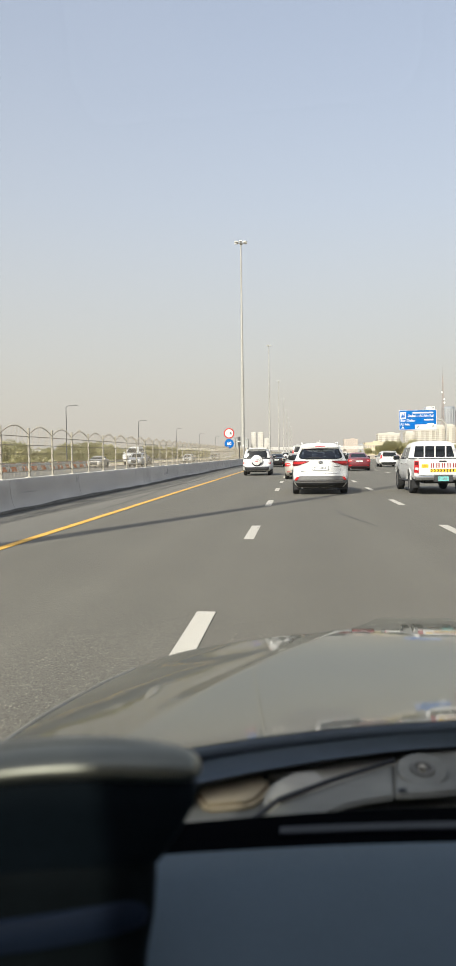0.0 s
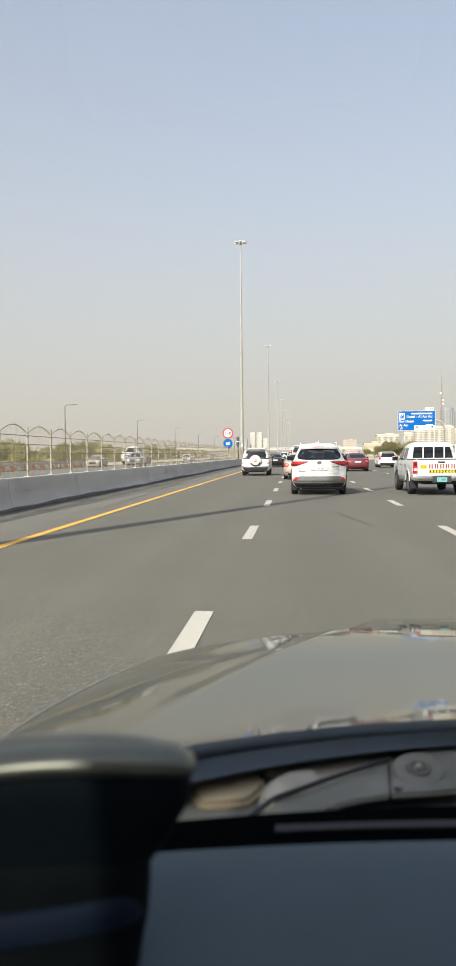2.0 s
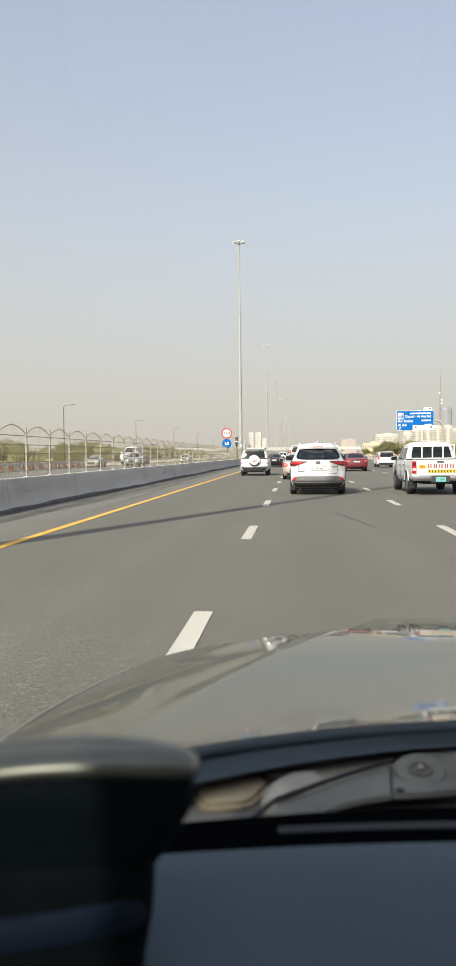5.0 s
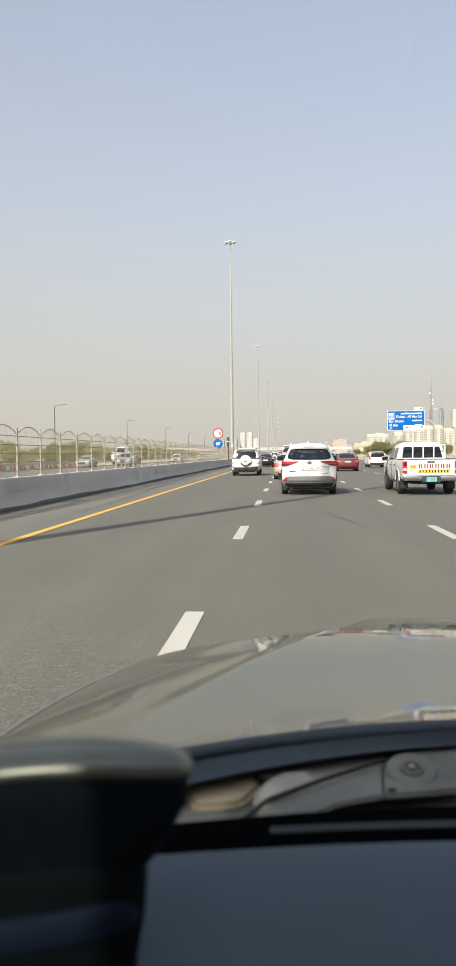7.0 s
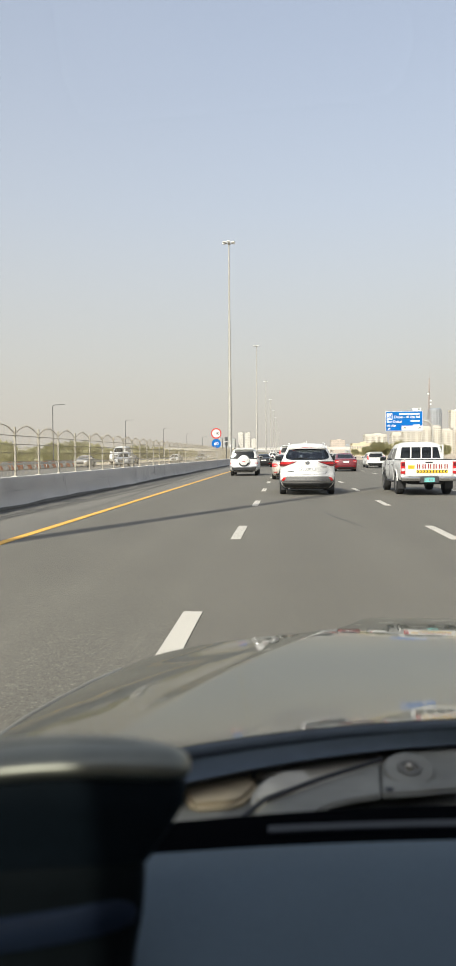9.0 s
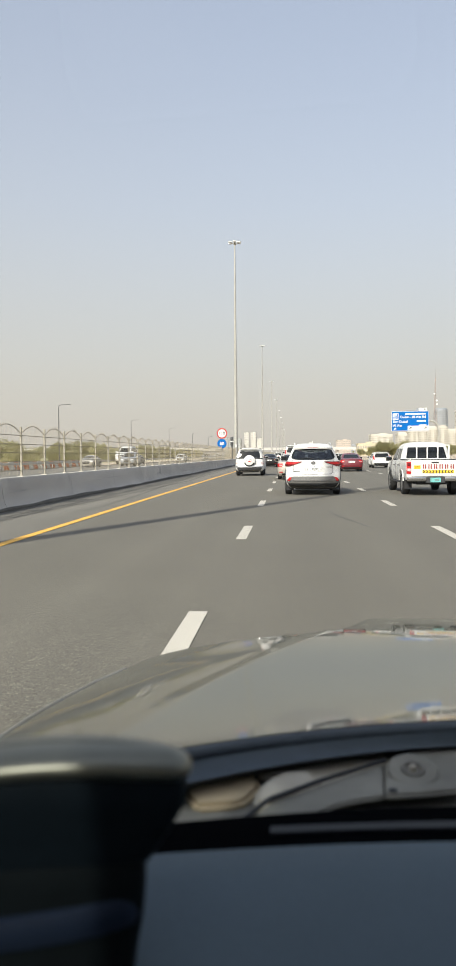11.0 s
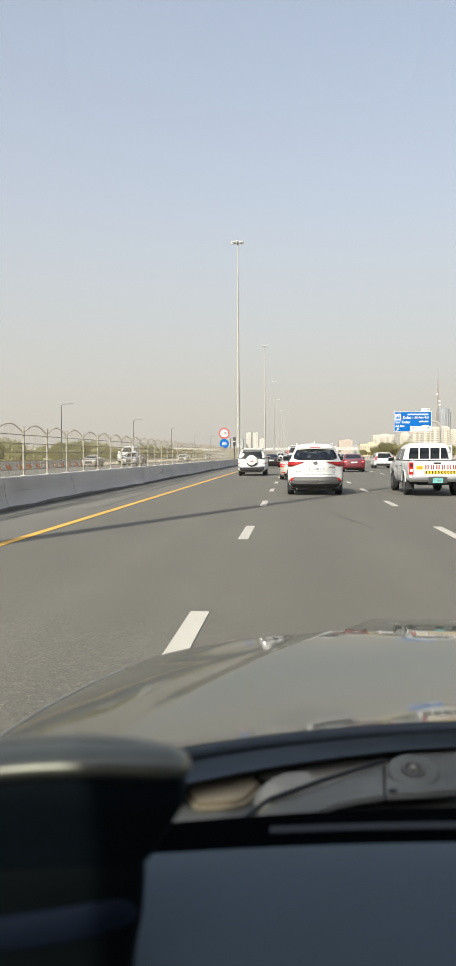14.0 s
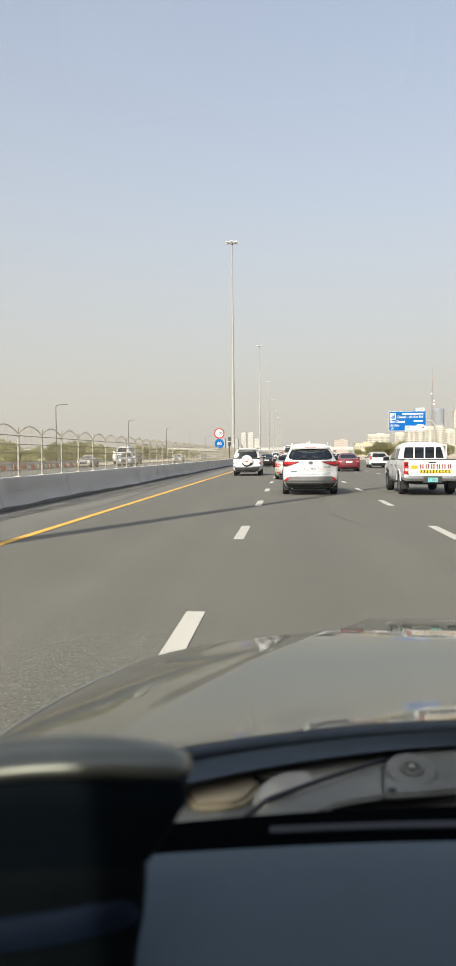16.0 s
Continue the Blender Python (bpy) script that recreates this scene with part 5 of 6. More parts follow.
def plate(bm, pts, z, thick, bevel=0.004):
    """A flat moulding of the given outline."""
    vs = [bm.verts.new((x, y, z)) for x, y in pts]
    f = bm.faces.new(vs)
    up = bmesh.ops.extrude_face_region(bm, geom=[f])["geom"]
    bmesh.ops.translate(bm, verts=[g for g in up if isinstance(g, bmesh.types.BMVert)], vec=(0, 0, thick))
    bmesh.ops.bevel(bm, geom=bm.edges[:], offset=bevel, segments=2, affect="EDGES")
    return bm


ARM_HUB = [(-0.279, 1.052), (-0.262, 1.062), (-0.241, 1.098), (-0.150, 1.120), (-0.176, 0.978), (-0.242, 0.961), (-0.290, 0.952)]
ARM = [(-0.456, 0.880), (-0.430, 0.924), (-0.366, 0.982), (-0.277, 1.056), (-0.288, 0.953), (-0.325, 0.939), (-0.350, 0.925), (-0.381, 0.893)]
PALE = [(-0.452, 0.925), (-0.450, 0.970), (-0.437, 0.996), (-0.416, 1.021), (-0.381, 1.028), (-0.364, 0.996), (-0.396, 0.960), (-0.427, 0.925)]
TAN = [(-0.545, 0.975), (-0.531, 0.998), (-0.500, 1.018), (-0.450, 1.034), (-0.445, 0.996), (-0.458, 0.960), (-0.470, 0.945), (-0.524, 0.933)]
# wiper: hub, arm and blade
bm = bmesh.new()
plate(bm, ARM_HUB, 0.966, 0.009, 0.004)
wp = part("wiper", bm, COWL, own, "grey wiper with a round pivot", smooth=True)
PIVOT = Matrix.Translation((-0.2441, 1.0159, 0.983)) @ Matrix.Rotation(radians(16), 4, "X")
bm = bmesh.new()
lathe(bm, [(0.033, -0.016), (0.033, -0.002), (0.031, 0.0), (0.0165, 0.0), (0.0165, -0.004), (0.0, -0.004)], 36, PIVOT)
cap = part("pivot_cap", bm, COWL, wp)
bm = bmesh.new()
lathe(bm, [(0.0155, -0.004), (0.0155, 0.0015), (0.0135, 0.0025), (0.0110, 0.0015), (0.0100, -0.002), (0.0, -0.002)], 28, PIVOT)
part("pivot_ring", bm, COWL_DARK, cap, "darker ring round the nut")
bm = bmesh.new()
lathe(bm, [(0.0050, -0.002), (0.0050, 0.004), (0.0035, 0.0055), (0.0, 0.0055)], 6, PIVOT)
part("nut", bm, COWL_PALE, cap, "worn pale nut")
bm = bmesh.new()
lathe(bm, [(0.006, 0.0), (0.006, 0.002), (0.0, 0.003)], 10, Matrix.Translation((-0.277, 0.966, 0.9745)))
part("screw", bm, BLACK, wp)
bm = bmesh.new()
tube(bm, [(-0.463, 0.866, 0.978), (-0.432, 0.922, 0.979), (-0.366, 0.981, 0.979), (-0.276, 1.055, 0.978)], 0.0032, 8)
part("blade_rail", bm, BLACK, wp, "thin black blade rail", smooth=True)
bm = bmesh.new()
plate(bm, ARM, 0.966, 0.008, 0.003)
part("wiper_arm", bm, COWL, wp, smooth=True)
bm = bmesh.new()
box(bm, (0.40, 0.012, 0.014), (-0.655, 0.842, 0.966), 0.004, Matrix.Rotation(radians(8), 4, "Z"))
part("wiper_blade", bm, BLACK, wp)
bm = bmesh.new()
plate(bm, PALE, 0.952, 0.022, 0.007)
part("cowl_moulding", bm, COWL_PALE, own, "pale cowl moulding", smooth=True)
bm = bmesh.new()
plate(bm, TAN, 0.948, 0.016, 0.006)
part("cowl_moulding", bm, COWL_LIGHT, own, "tan cowl moulding", smooth=True)
bm = bmesh.new()
plate(bm, [(-0.452, 1.036), (-0.36, 1.085), (-0.27, 1.120), (-0.262, 1.066), (-0.28, 1.056), (-0.366, 0.986), (-0.378, 1.032), (-0.416, 1.026)], 0.950, 0.014, 0.003)
part("cowl_panel", bm, COWL_PALE, own, "grey cowl panel between the mouldings", smooth=True)
# dashboard: top, black strip at the foot of the screen
bm = bmesh.new()
prof = [(-0.52, 0.92), (-0.48, 1.01), (-0.38, 1.040), (-0.222, 1.048), (-0.06, 1.049), (-0.012, 1.047), (-0.002, 1.043), (0.0, 1.030), (0.0, 0.92)]
rows = [[(u, 0.722 - 0.195 * u * u + y, z) for y, z in prof] for u in np.linspace(-0.88, 0.88, 61)]
vs = grid_faces(bm, rows, closed=True)
bm.faces.new(vs[0][::-1])
bm.faces.new(vs[-1])
part("dashboard", bm, DASH, own, "slate-blue textured dashboard top", smooth=True)
bm = bmesh.new()
rows = [[(u, 0.725 - 0.195 * u * u + a * (0.100 - 0.065 * u * u), z) for a, z in ((0.0, 0.95), (0.0, 1.030), (0.04, 1.0375), (0.5, 1.035), (0.95, 1.031), (1.0, 1.022), (1.05, 0.95))] for u in np.linspace(-0.88, 0.88, 61)]
vs = grid_faces(bm, rows, closed=True)
bm.faces.new(vs[0][::-1])
bm.faces.new(vs[-1])
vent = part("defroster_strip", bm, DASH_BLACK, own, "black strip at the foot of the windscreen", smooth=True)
bm = bmesh.new()
rows = [[Vector((u, 0.722 - 0.195 * u * u + 0.040 + d, 1.0385 + h)) for u in np.linspace(-0.425, 0.425, 31)] for d, h in ((-0.006, 0.0), (0.006, 0.0005))]
slab(bm, rows, [[p - Vector((0, 0, 0.004)) for p in r] for r in rows])
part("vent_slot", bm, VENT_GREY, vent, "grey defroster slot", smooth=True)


# pod at the edge of the dashboard, its hood arched
def oval(bm, levels, cx, cy, power=3.2, n=96):
    """A stack of rounded-rectangle outlines: (z, half width, half depth)."""
    rows = []
    for z, rx, ry in levels:
        row = []
        for i in range(n):
            c, q = math.cos(2 * math.pi * i / n), math.sin(2 * math.pi * i / n)
            row.append((cx + rx * math.copysign(abs(c) ** (2 / power), c), cy + ry * math.copysign(abs(q) ** (2 / power), q), z))
        rows.append(row)
    vs = grid_faces(bm, rows, closed=True)
    bm.faces.new(vs[0][::-1])
    bm.faces.new(vs[-1])
    return bm


def arched(bm):
    for v in bm.verts:
        d = v.co.x + 0.54
        v.co.z -= min(1.1 * d * d, 0.03 + 0.2 * abs(d))
    return bm


PX, PY = -0.294 - 0.4, 0.510
bm = bmesh.new()
dome = [(1.191 + 0.0135 * math.sin(math.pi / 2 * k / 14) ** 0.74, 0.222 - 0.027 * (1 - math.cos(math.pi / 2 * k / 14) ** 0.74), 0.030 * max(0.03, math.cos(math.pi / 2 * k / 14)) ** 0.74) for k in range(15)]
arched(oval(bm, [(1.187, 0.216, 0.025), (1.189, 0.2205, 0.0285)] + dome, PX, PY))
pod = part("instrument_pod", bm, POD_RIM, own, "instrument pod with an arched satin grey hood", smooth=True)
bm = bmesh.new()
arched(oval(bm, [(1.126, 0.190, 0.024), (1.128, 0.194, 0.026), (1.133, 0.197, 0.026), (1.150, 0.208, 0.027), (1.168, 0.217, 0.028), (1.182, 0.2185, 0.028), (1.190, 0.215, 0.024)], PX, PY))
part("pod_body", bm, POD_BLACK, pod, smooth=True)
bm = bmesh.new()
arched(oval(bm, [(0.97, 0.175, 0.026), (1.055, 0.182, 0.026), (1.085, 0.1875, 0.026), (1.110, 0.1895, 0.026), (1.126, 0.1895, 0.026), (1.130, 0.188, 0.024)], PX, PY))
part("pod_column", bm, POD_LOWER, pod, "charcoal lower part of the pod", smooth=True)
bm = bmesh.new()
slant = Matrix.Translation((PX, PY, 1.066)) @ Matrix.Rotation(radians(-9), 4, "Y")
oval(bm, [(-0.013, 0.180, 0.024), (-0.010, 0.187, 0.030), (-0.004, 0.189, 0.032), (0.004, 0.189, 0.032), (0.010, 0.187, 0.030), (0.013, 0.180, 0.024)], 0, 0)
bm.transform(slant)
part("pod_ring", bm, POD_BLUE, pod, "blue-grey band round the pod", smooth=True)
# windscreen, then an unseen cabin added to shape the light on the dashboard
bm = bmesh.new()
rows = [[Vector((u, 0.82 - 0.72 * a - 0.06 * (u / 0.8) ** 2, 1.0 + 0.70 * a)) for u in np.linspace(-0.80, 0.80, 17)] for a in np.linspace(0, 1.16, 9)]
slab(bm, rows, [[p + Vector((0, 0.004, 0.004)) for p in r] for r in rows])
ws = part("windscreen", bm, SCREEN_GLASS, own, "clear windscreen", smooth=True)
ws.visible_shadow = False
bm = bmesh.new()
box(bm, (1.80, 2.52, 0.05), (0, -1.28, 1.868), 0.02)
part("roof", bm, HEADLINER, own)
for s in (1, -1):
    bm = bmesh.new()
    box(bm, (0.06, 3.4, 0.75), (s * 0.91, -0.85, 0.65), 0.02)
    part("door", bm, HOOD_PAINT, own)
    # unseen trim added to throw light forward
    bm = bmesh.new()
    box(bm, (0.03, 2.3, 0.42), (s * 0.862, -1.25, 0.78), 0.012)
    part("door_trim", bm, BOUNCE_CLOTH, own)
    bm = bmesh.new()
    rod(bm, (s * 0.84, 0.80, 1.0), (s * 0.79, -0.02, 1.82), 0.035, None, 8)
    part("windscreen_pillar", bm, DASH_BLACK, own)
    # unseen rail that sets how far the sun reaches in
    bm = bmesh.new()
    box(bm, (0.10, 2.60, 0.05), (s * 0.855, -1.24, 1.858), 0.015)
    part("cant_rail", bm, HEADLINER, own)
    # unseen pillar, placed and widened to keep sun patches off the dashboard
    bm = bmesh.new()
    box(bm, (0.06, 0.45, 0.86), (s * 0.85, -0.535, 1.43), 0.02)
    part("door_pillar", bm, HEADLINER, own)
    bm = bmesh.new()
    box(bm, (0.06, 0.35, 0.82), (s * 0.85, -2.35, 1.41), 0.02)
    part("rear_pillar", bm, HEADLINER, own)
    for ya, yb in ((0.05, -0.31), (-0.76, -2.16)):
        bm = bmesh.new()
        box(bm, (0.006, ya - yb, 0.85), (s * 0.86, (ya + yb) / 2, 1.415))
        part("door_glass", bm, TINT_GLASS, own, "tinted door glass")
    bm = bmesh.new()
    tri = [Vector((s * 0.85, -0.02, 0.98)), Vector((s * 0.85, 0.86, 0.98)), Vector((s * 0.85, -0.02, 1.83))]
    slab(bm, [tri[:2], [tri[2], tri[2] + Vector((0, 0.08, 0))]], [[p + Vector((s * 0.006, 0, 0)) for p in tri[:2]], [tri[2] + Vector((s * 0.006, 0, 0)), tri[2] + Vector((s * 0.006, 0.08, 0))]])
    part("quarter_glass", bm, TINT_GLASS, own, "tinted quarter glass")
    # unseen seat added as a pale reflector behind the eye
    bm = bmesh.new()
    box(bm, (0.50, 0.14, 0.66), (s * 0.37, -0.62, 0.95), 0.05)
    box(bm, (0.50, 0.50, 0.16), (s * 0.37, -0.38, 0.58), 0.05)
    part("seat", bm, BOUNCE_CLOTH, own, "unseen pale seat added to reflect light")
    bm = bmesh.new()
    box(bm, (0.05, 1.30, 0.36), (s * 0.885, 1.48, 0.45), 0.02)
    part("wing", bm, HOOD_PAINT, own)
    for y in (1.80, -1.75):
        wheel(own, s * 0.83, y, 0.36, 0.23)
bm = bmesh.new()
box(bm, (1.76, 3.2, 0.06), (0, -0.9, 0.34))
part("floor_pan", bm, TRIM, own)
bm = bmesh.new()
box(bm, (1.70, 0.06, 0.75), (0, -2.52, 0.70), 0.02)
part("tailgate", bm, HOOD_PAINT, own)
bm = bmesh.new()
box(bm, (1.64, 0.006, 0.74), (0, -2.52, 1.44))
part("rear_glass", bm, REAR_GLASS, own, "clear rear glass")
bm = bmesh.new()
box(bm, (1.76, 0.05, 0.58), (0, 0.86, 0.62))
part("firewall", bm, BLACK, own)
bm = bmesh.new()
box(bm, (1.60, 0.12, 0.26), (0, 2.44, 0.38), 0.05)
part("front_bumper", bm, HOOD_PAINT, own)

# ---- skyline ----
def block(name, label, category, x, y, w, d, h, wall, floors, bays, group="", balcony=False, crown=0.0):
    """A storeyed building: walls, roof with parapet, and recessed window openings on the sides in view."""
    b = thing(name, label, category, group, pose(x, y, 0))
    bm = bmesh.new()
    box(bm, (w, d, h), (0, d / 2, h / 2))
    part("wall", bm, wall, b)
    bm = bmesh.new()
    t = max(0.4, h * 0.012)
    for sx in (-1, 1):
        box(bm, (t, d + t, t * 2.5), (sx * w / 2, d / 2, h + t))
    for sy in (0, 1):
        box(bm, (w + t, t, t * 2.5), (0, sy * d, h + t))
    box(bm, (w * 0.3, d * 0.4, max(2.2, h * 0.05)), (w * 0.12, d / 2, h + max(1.1, h * 0.025)))
    if crown:
        box(bm, (w * 0.7, d * 0.7, crown), (0, d / 2, h + crown / 2))
    part("roof", bm, wall, b)
    fh, bw = h / floors, w / bays
    bm = bmesh.new()
    for f in range(floors):
        z = fh * (f + 0.52)
        for k in range(bays):
            box(bm, (bw * 0.52, 0.5, fh * 0.50), (-w / 2 + bw * (k + 0.5), 0.1, z))
        nb = max(2, int(d / bw))
        for k in range(nb):
            for sx in (-1, 1):
                box(bm, (0.5, d / nb * 0.5, fh * 0.5), (sx * (w / 2 - 0.1), d / nb * (k + 0.5), z))
    part("windows", bm, WINDOW_FAR, b, "rows of windows paled by haze", kind="stuff")
    if balcony:
        bm = bmesh.new()
        for f in range(1, floors):
            for k in range(0, bays, 3):
                box(bm, (bw * 1.5, 1.6, fh * 0.32), (-w / 2 + bw * (k + 0.9), -0.7, fh * f + fh * 0.14))
        part("balconies", bm, wall, b, kind="stuff")
    return b


def round_tower(label, x, y, r, h, floors):
    """A high-rise of rounded plan: a glazed core between floor bands, ribs up its sides and a drum on top."""
    b = thing("tower", label, "building", "twin towers", pose(x, y, 0))
    bm = bmesh.new()
    lathe(bm, [(0, 0), (r, 0), (r, h * 0.94), (r * 0.92, h * 0.975), (r * 0.75, h), (0, h)], 28)
    part("glazing", bm, TOWER_GLASS, b)
    bm = bmesh.new()
    for f in range(1, floors):
        z = h * 0.94 * f / floors
        lathe(bm, [(r - 0.2, z), (r + 0.5, z), (r + 0.5, z + 1.2), (r - 0.2, z + 1.2)], 28)
    part("floor_bands", bm, WALL_GREY, b, "pale floor bands", kind="stuff")
    for k in range(7):
        a = math.pi * (1.08 + 0.84 * k / 6)
        bm = bmesh.new()
        box(bm, (1.3, 1.3, h * 0.95), (r * 1.02 * math.cos(a), r * 1.02 * math.sin(a), h * 0.475))
        part("rib", bm, WALL_GREY, b)
    return b


block("apartment_block", "cream apartment block with many small windows", "building", 100.5, 860, 24, 22, 22, WALL_CREAM, 9, 11, "apartment blocks", True)
for x, w, h, floors, bays in ((117.5, 10, 22, 9, 5), (128, 11, 29, 12, 6), (138.5, 10, 31, 13, 5), (148.5, 10, 28, 12, 5), (158.5, 10, 28.5, 12, 5), (169, 11, 25, 10, 6), (180, 11, 26, 11, 5)):
    block("apartment_block", "cream apartment block with balconies, one of a stepped row", "building", x, 815 + (x * 7) % 9, w, 20, h, WALL_CREAM, floors, bays, "apartment blocks", True, 2.2)
block("apartment_block", "wide cream apartment block with balconies", "building", 203, 800, 30, 24, 26, WALL_CREAM, 11, 16, "apartment blocks", True, 3)
round_tower("round grey glass high-rise tower seen in the haze", 251, 1500, 11.5, 88, 24)
round_tower("round grey glass high-rise tower beside its twin", 287, 1500, 13.0, 88, 24)
block("tower", "beige residential tower in the haze", "building", 263, 1200, 17, 18, 66, WALL_CREAM, 20, 6)
block("low_building", "long low yellow building", "building", 59, 600, 15, 12, 8.6, WALL_YELLOW, 2, 8)
block("low_building", "low cream building behind the trees", "building", 68, 640, 14, 12, 7, WALL_CREAM, 2, 6)
block("office_block", "brown mid-rise block in the haze", "building", 75, 1100, 20, 18, 20.5, WALL_BROWN, 7, 8)
block("office_block", "grey mid-rise block in the haze", "building", 92, 1150, 10, 12, 14, WALL_GREY, 5, 4)
for x, w, h in ((8, 12, 10), (22, 14, 13), (35, 14, 11.5), (47, 10, 9)):
    block("low_building", "low whitish building far along the road", "building", x, 900, w, 20, h, WALL_WHITE, 3, 5, "low buildings ahead")
for x, w, h in ((-121, 12, 30), (-107, 14, 31), (-96, 10, 29)):
    block("office_block", "hazy grey mid-rise block", "building", x, 1400, w, 18, h, WALL_GREY, 9, 5, "blocks beyond the median")
for x, w, h in ((-82, 9, 41), (-69, 10, 41), (-58, 8, 30)):
    block("tower", "pale hazy residential tower", "building", x, 1420, w, 14, h, WALL_WHITE, 13, 4, "blocks beyond the median")

# lattice mast
lm = thing("radio_mast", "slim lattice radio mast with dish antennas", "mast", at=pose(166, 900, 0))
for sx, sy in ((-1, -1), (1, -1), (1, 1), (-1, 1)):
    bm = bmesh.new()
    rod(bm, (sx * 2.0, sy * 2.0, 0), (sx * 0.35, sy * 0.35, 88), 0.22, 0.12, 6)
    part("leg", bm, MAST_RED, lm)
bm = bmesh.new()
for k in range(22):
    z0, z1 = 4.0 * k, 4.0 * k + 4
    a0, a1 = 2.0 - 1.65 * z0 / 88, 2.0 - 1.65 * z1 / 88
    for sx, sy, tx, ty in ((-1, -1, 1, -1), (1, -1, 1, 1), (1, 1, -1, 1), (-1, 1, -1, -1)):
        rod(bm, (sx * a0, sy * a0, z0), (tx * a1, ty * a1, z1), 0.09, None, 4)
        rod(bm, (tx * a0, ty * a0, z0), (sx * a1, sy * a1, z1), 0.09, None, 4)
part("bracing", bm, MAST_RED, lm)
bm = bmesh.new()
rod(bm, (0, 0, 87), (0, 0, 101), 0.15, 0.08, 6)
part("antenna", bm, MAST_RED, lm)
for z, x in ((62, 1.4), (70, -1.3), (58, 1.5)):
    bm = bmesh.new()
    lathe(bm, [(0, 0), (0.9, 0.25), (1.1, 0.5), (0.95, 0.5), (0, 0.15)], 14, Matrix.Translation((x, -1.2, z)) @ Matrix.Rotation(math.pi / 2, 4, "X"))
    part("dish", bm, LAMP_WHITE, lm, smooth=True)

# bridge across the road far ahead
br = thing("road_bridge", "pale concrete bridge crossing the road far ahead", "bridge", at=pose(0, 760, 0))
bm = bmesh.new()
box(bm, (420, 12, 1.6), (-60, 0, 6.4), 0.1)
part("deck", bm, WALL_WHITE, br)
bm = bmesh.new()
box(bm, (420, 0.4, 1.0), (-60, -6.0, 7.6))
part("parapet", bm, WALL_WHITE, br)
for x in (-60, -32, -7.2, 20, 46):
    bm = bmesh.new()
    box(bm, (1.4, 6, 5.8), (x, 0, 2.9), 0.1)
    part("pier", bm, WALL_WHITE, br)


# ---- trees and scrub ----
def tree(seed, h, r, label, name="tree"):
    rnd = random.Random(seed)
    t = thing(name, label, "tree", "roadside trees")
    bm = bmesh.new()
    rod(bm, (0, 0, -0.1), (0.1, 0.05, h * 0.45), 0.05 * h ** 0.6, 0.03 * h ** 0.6, 8)
    tips = []
    for k in range(7):
        a = rnd.uniform(0, 6.28)
        e = Vector((math.cos(a) * r * rnd.uniform(0.35, 0.75), math.sin(a) * r * rnd.uniform(0.35, 0.75), h * rnd.uniform(0.55, 0.85)))
        rod(bm, (0.08, 0.04, h * rnd.uniform(0.2, 0.43)), e, 0.025 * h ** 0.6, 0.008 * h ** 0.6, 6)
        tips.append(e)
    part("trunk", bm, BARK, t)
    verts, faces = [], []
    clumps = [(p, r * rnd.uniform(0.30, 0.48)) for p in tips]
    clumps += [(Vector((rnd.gauss(0, 0.42) * r, rnd.gauss(0, 0.42) * r, h * rnd.uniform(0.35, 0.92))), r * rnd.uniform(0.2, 0.42)) for _ in range(16)]
    for c, cr in clumps:
        for _ in range(int(110 + 160 * cr)):
            d = Vector((rnd.gauss(0, 1), rnd.gauss(0, 1), rnd.gauss(0, 0.8))).normalized() * cr * rnd.uniform(0.5, 1.05)
            p = c + d
            s = 0.062 * h ** 0.55 * rnd.uniform(0.6, 1.4)
            u = Vector((rnd.gauss(0, 1), rnd.gauss(0, 1), rnd.gauss(0, 1))).normalized()
            v = u.orthogonal().normalized()
            i = len(verts)
            verts += [p - u * s, p + v * s * 0.6, p + u * s, p - v * s * 0.6]
            faces.append((i, i + 1, i + 2, i + 3))
    me = bpy.data.meshes.new("crown")
    me.from_pydata(verts, [], faces)
    me.materials.append(LEAF)
    ob = new("crown", me)
    ob.parent = t
    return t


rnd = random.Random(5)
kinds = [tree(11, 4.2, 2.9, "low spreading haze-pale green tree on the verge"), tree(12, 3.4, 2.4, "low bushy haze-pale green shrub tree"), tree(13, 5.4, 3.3, "haze-pale green acacia with an uneven crown"),
         tree(14, 2.3, 2.0, "low round green shrub")]
for k, p in zip(kinds, ((-41, 92), (-42, 104), (-44, 78), (-40, 116))):
    k.matrix_basis = pose(p[0], p[1], 0)
for k in range(230):
    y = 60 + k * 1.9 + rnd.uniform(-3, 3)
    x = -40 - rnd.uniform(0, 26) - max(0, y - 140) * 0.05
    s = rnd.uniform(0.50, 0.90)
    c = copy_thing(kinds[k % 4], pose(x, y, 0, 0, 0, rnd.uniform(0, 360)))
    c.scale = (s, s, s)
for k in range(26):
    x, y = 40 + rnd.uniform(0, 42) , 380 + rnd.uniform(0, 90)
    s = rnd.uniform(0.9, 1.5)
    c = copy_thing(kinds[(k * 3) % 4], pose(x, y, 0, 0, 0, rnd.uniform(0, 360)))
    c.scale = (s, s, s)

for x, y, s in ((-33, 42, 1.7), (-37, 52, 1.9), (-31, 33, 1.6), (-40, 60, 1.7)):
    c = copy_thing(kinds[2], pose(x, y, 0, 0, 0, 40 * y))
    c.scale = (s, s, s)
    tagged(c, "tall haze-pale green acacia with a spreading uneven crown")

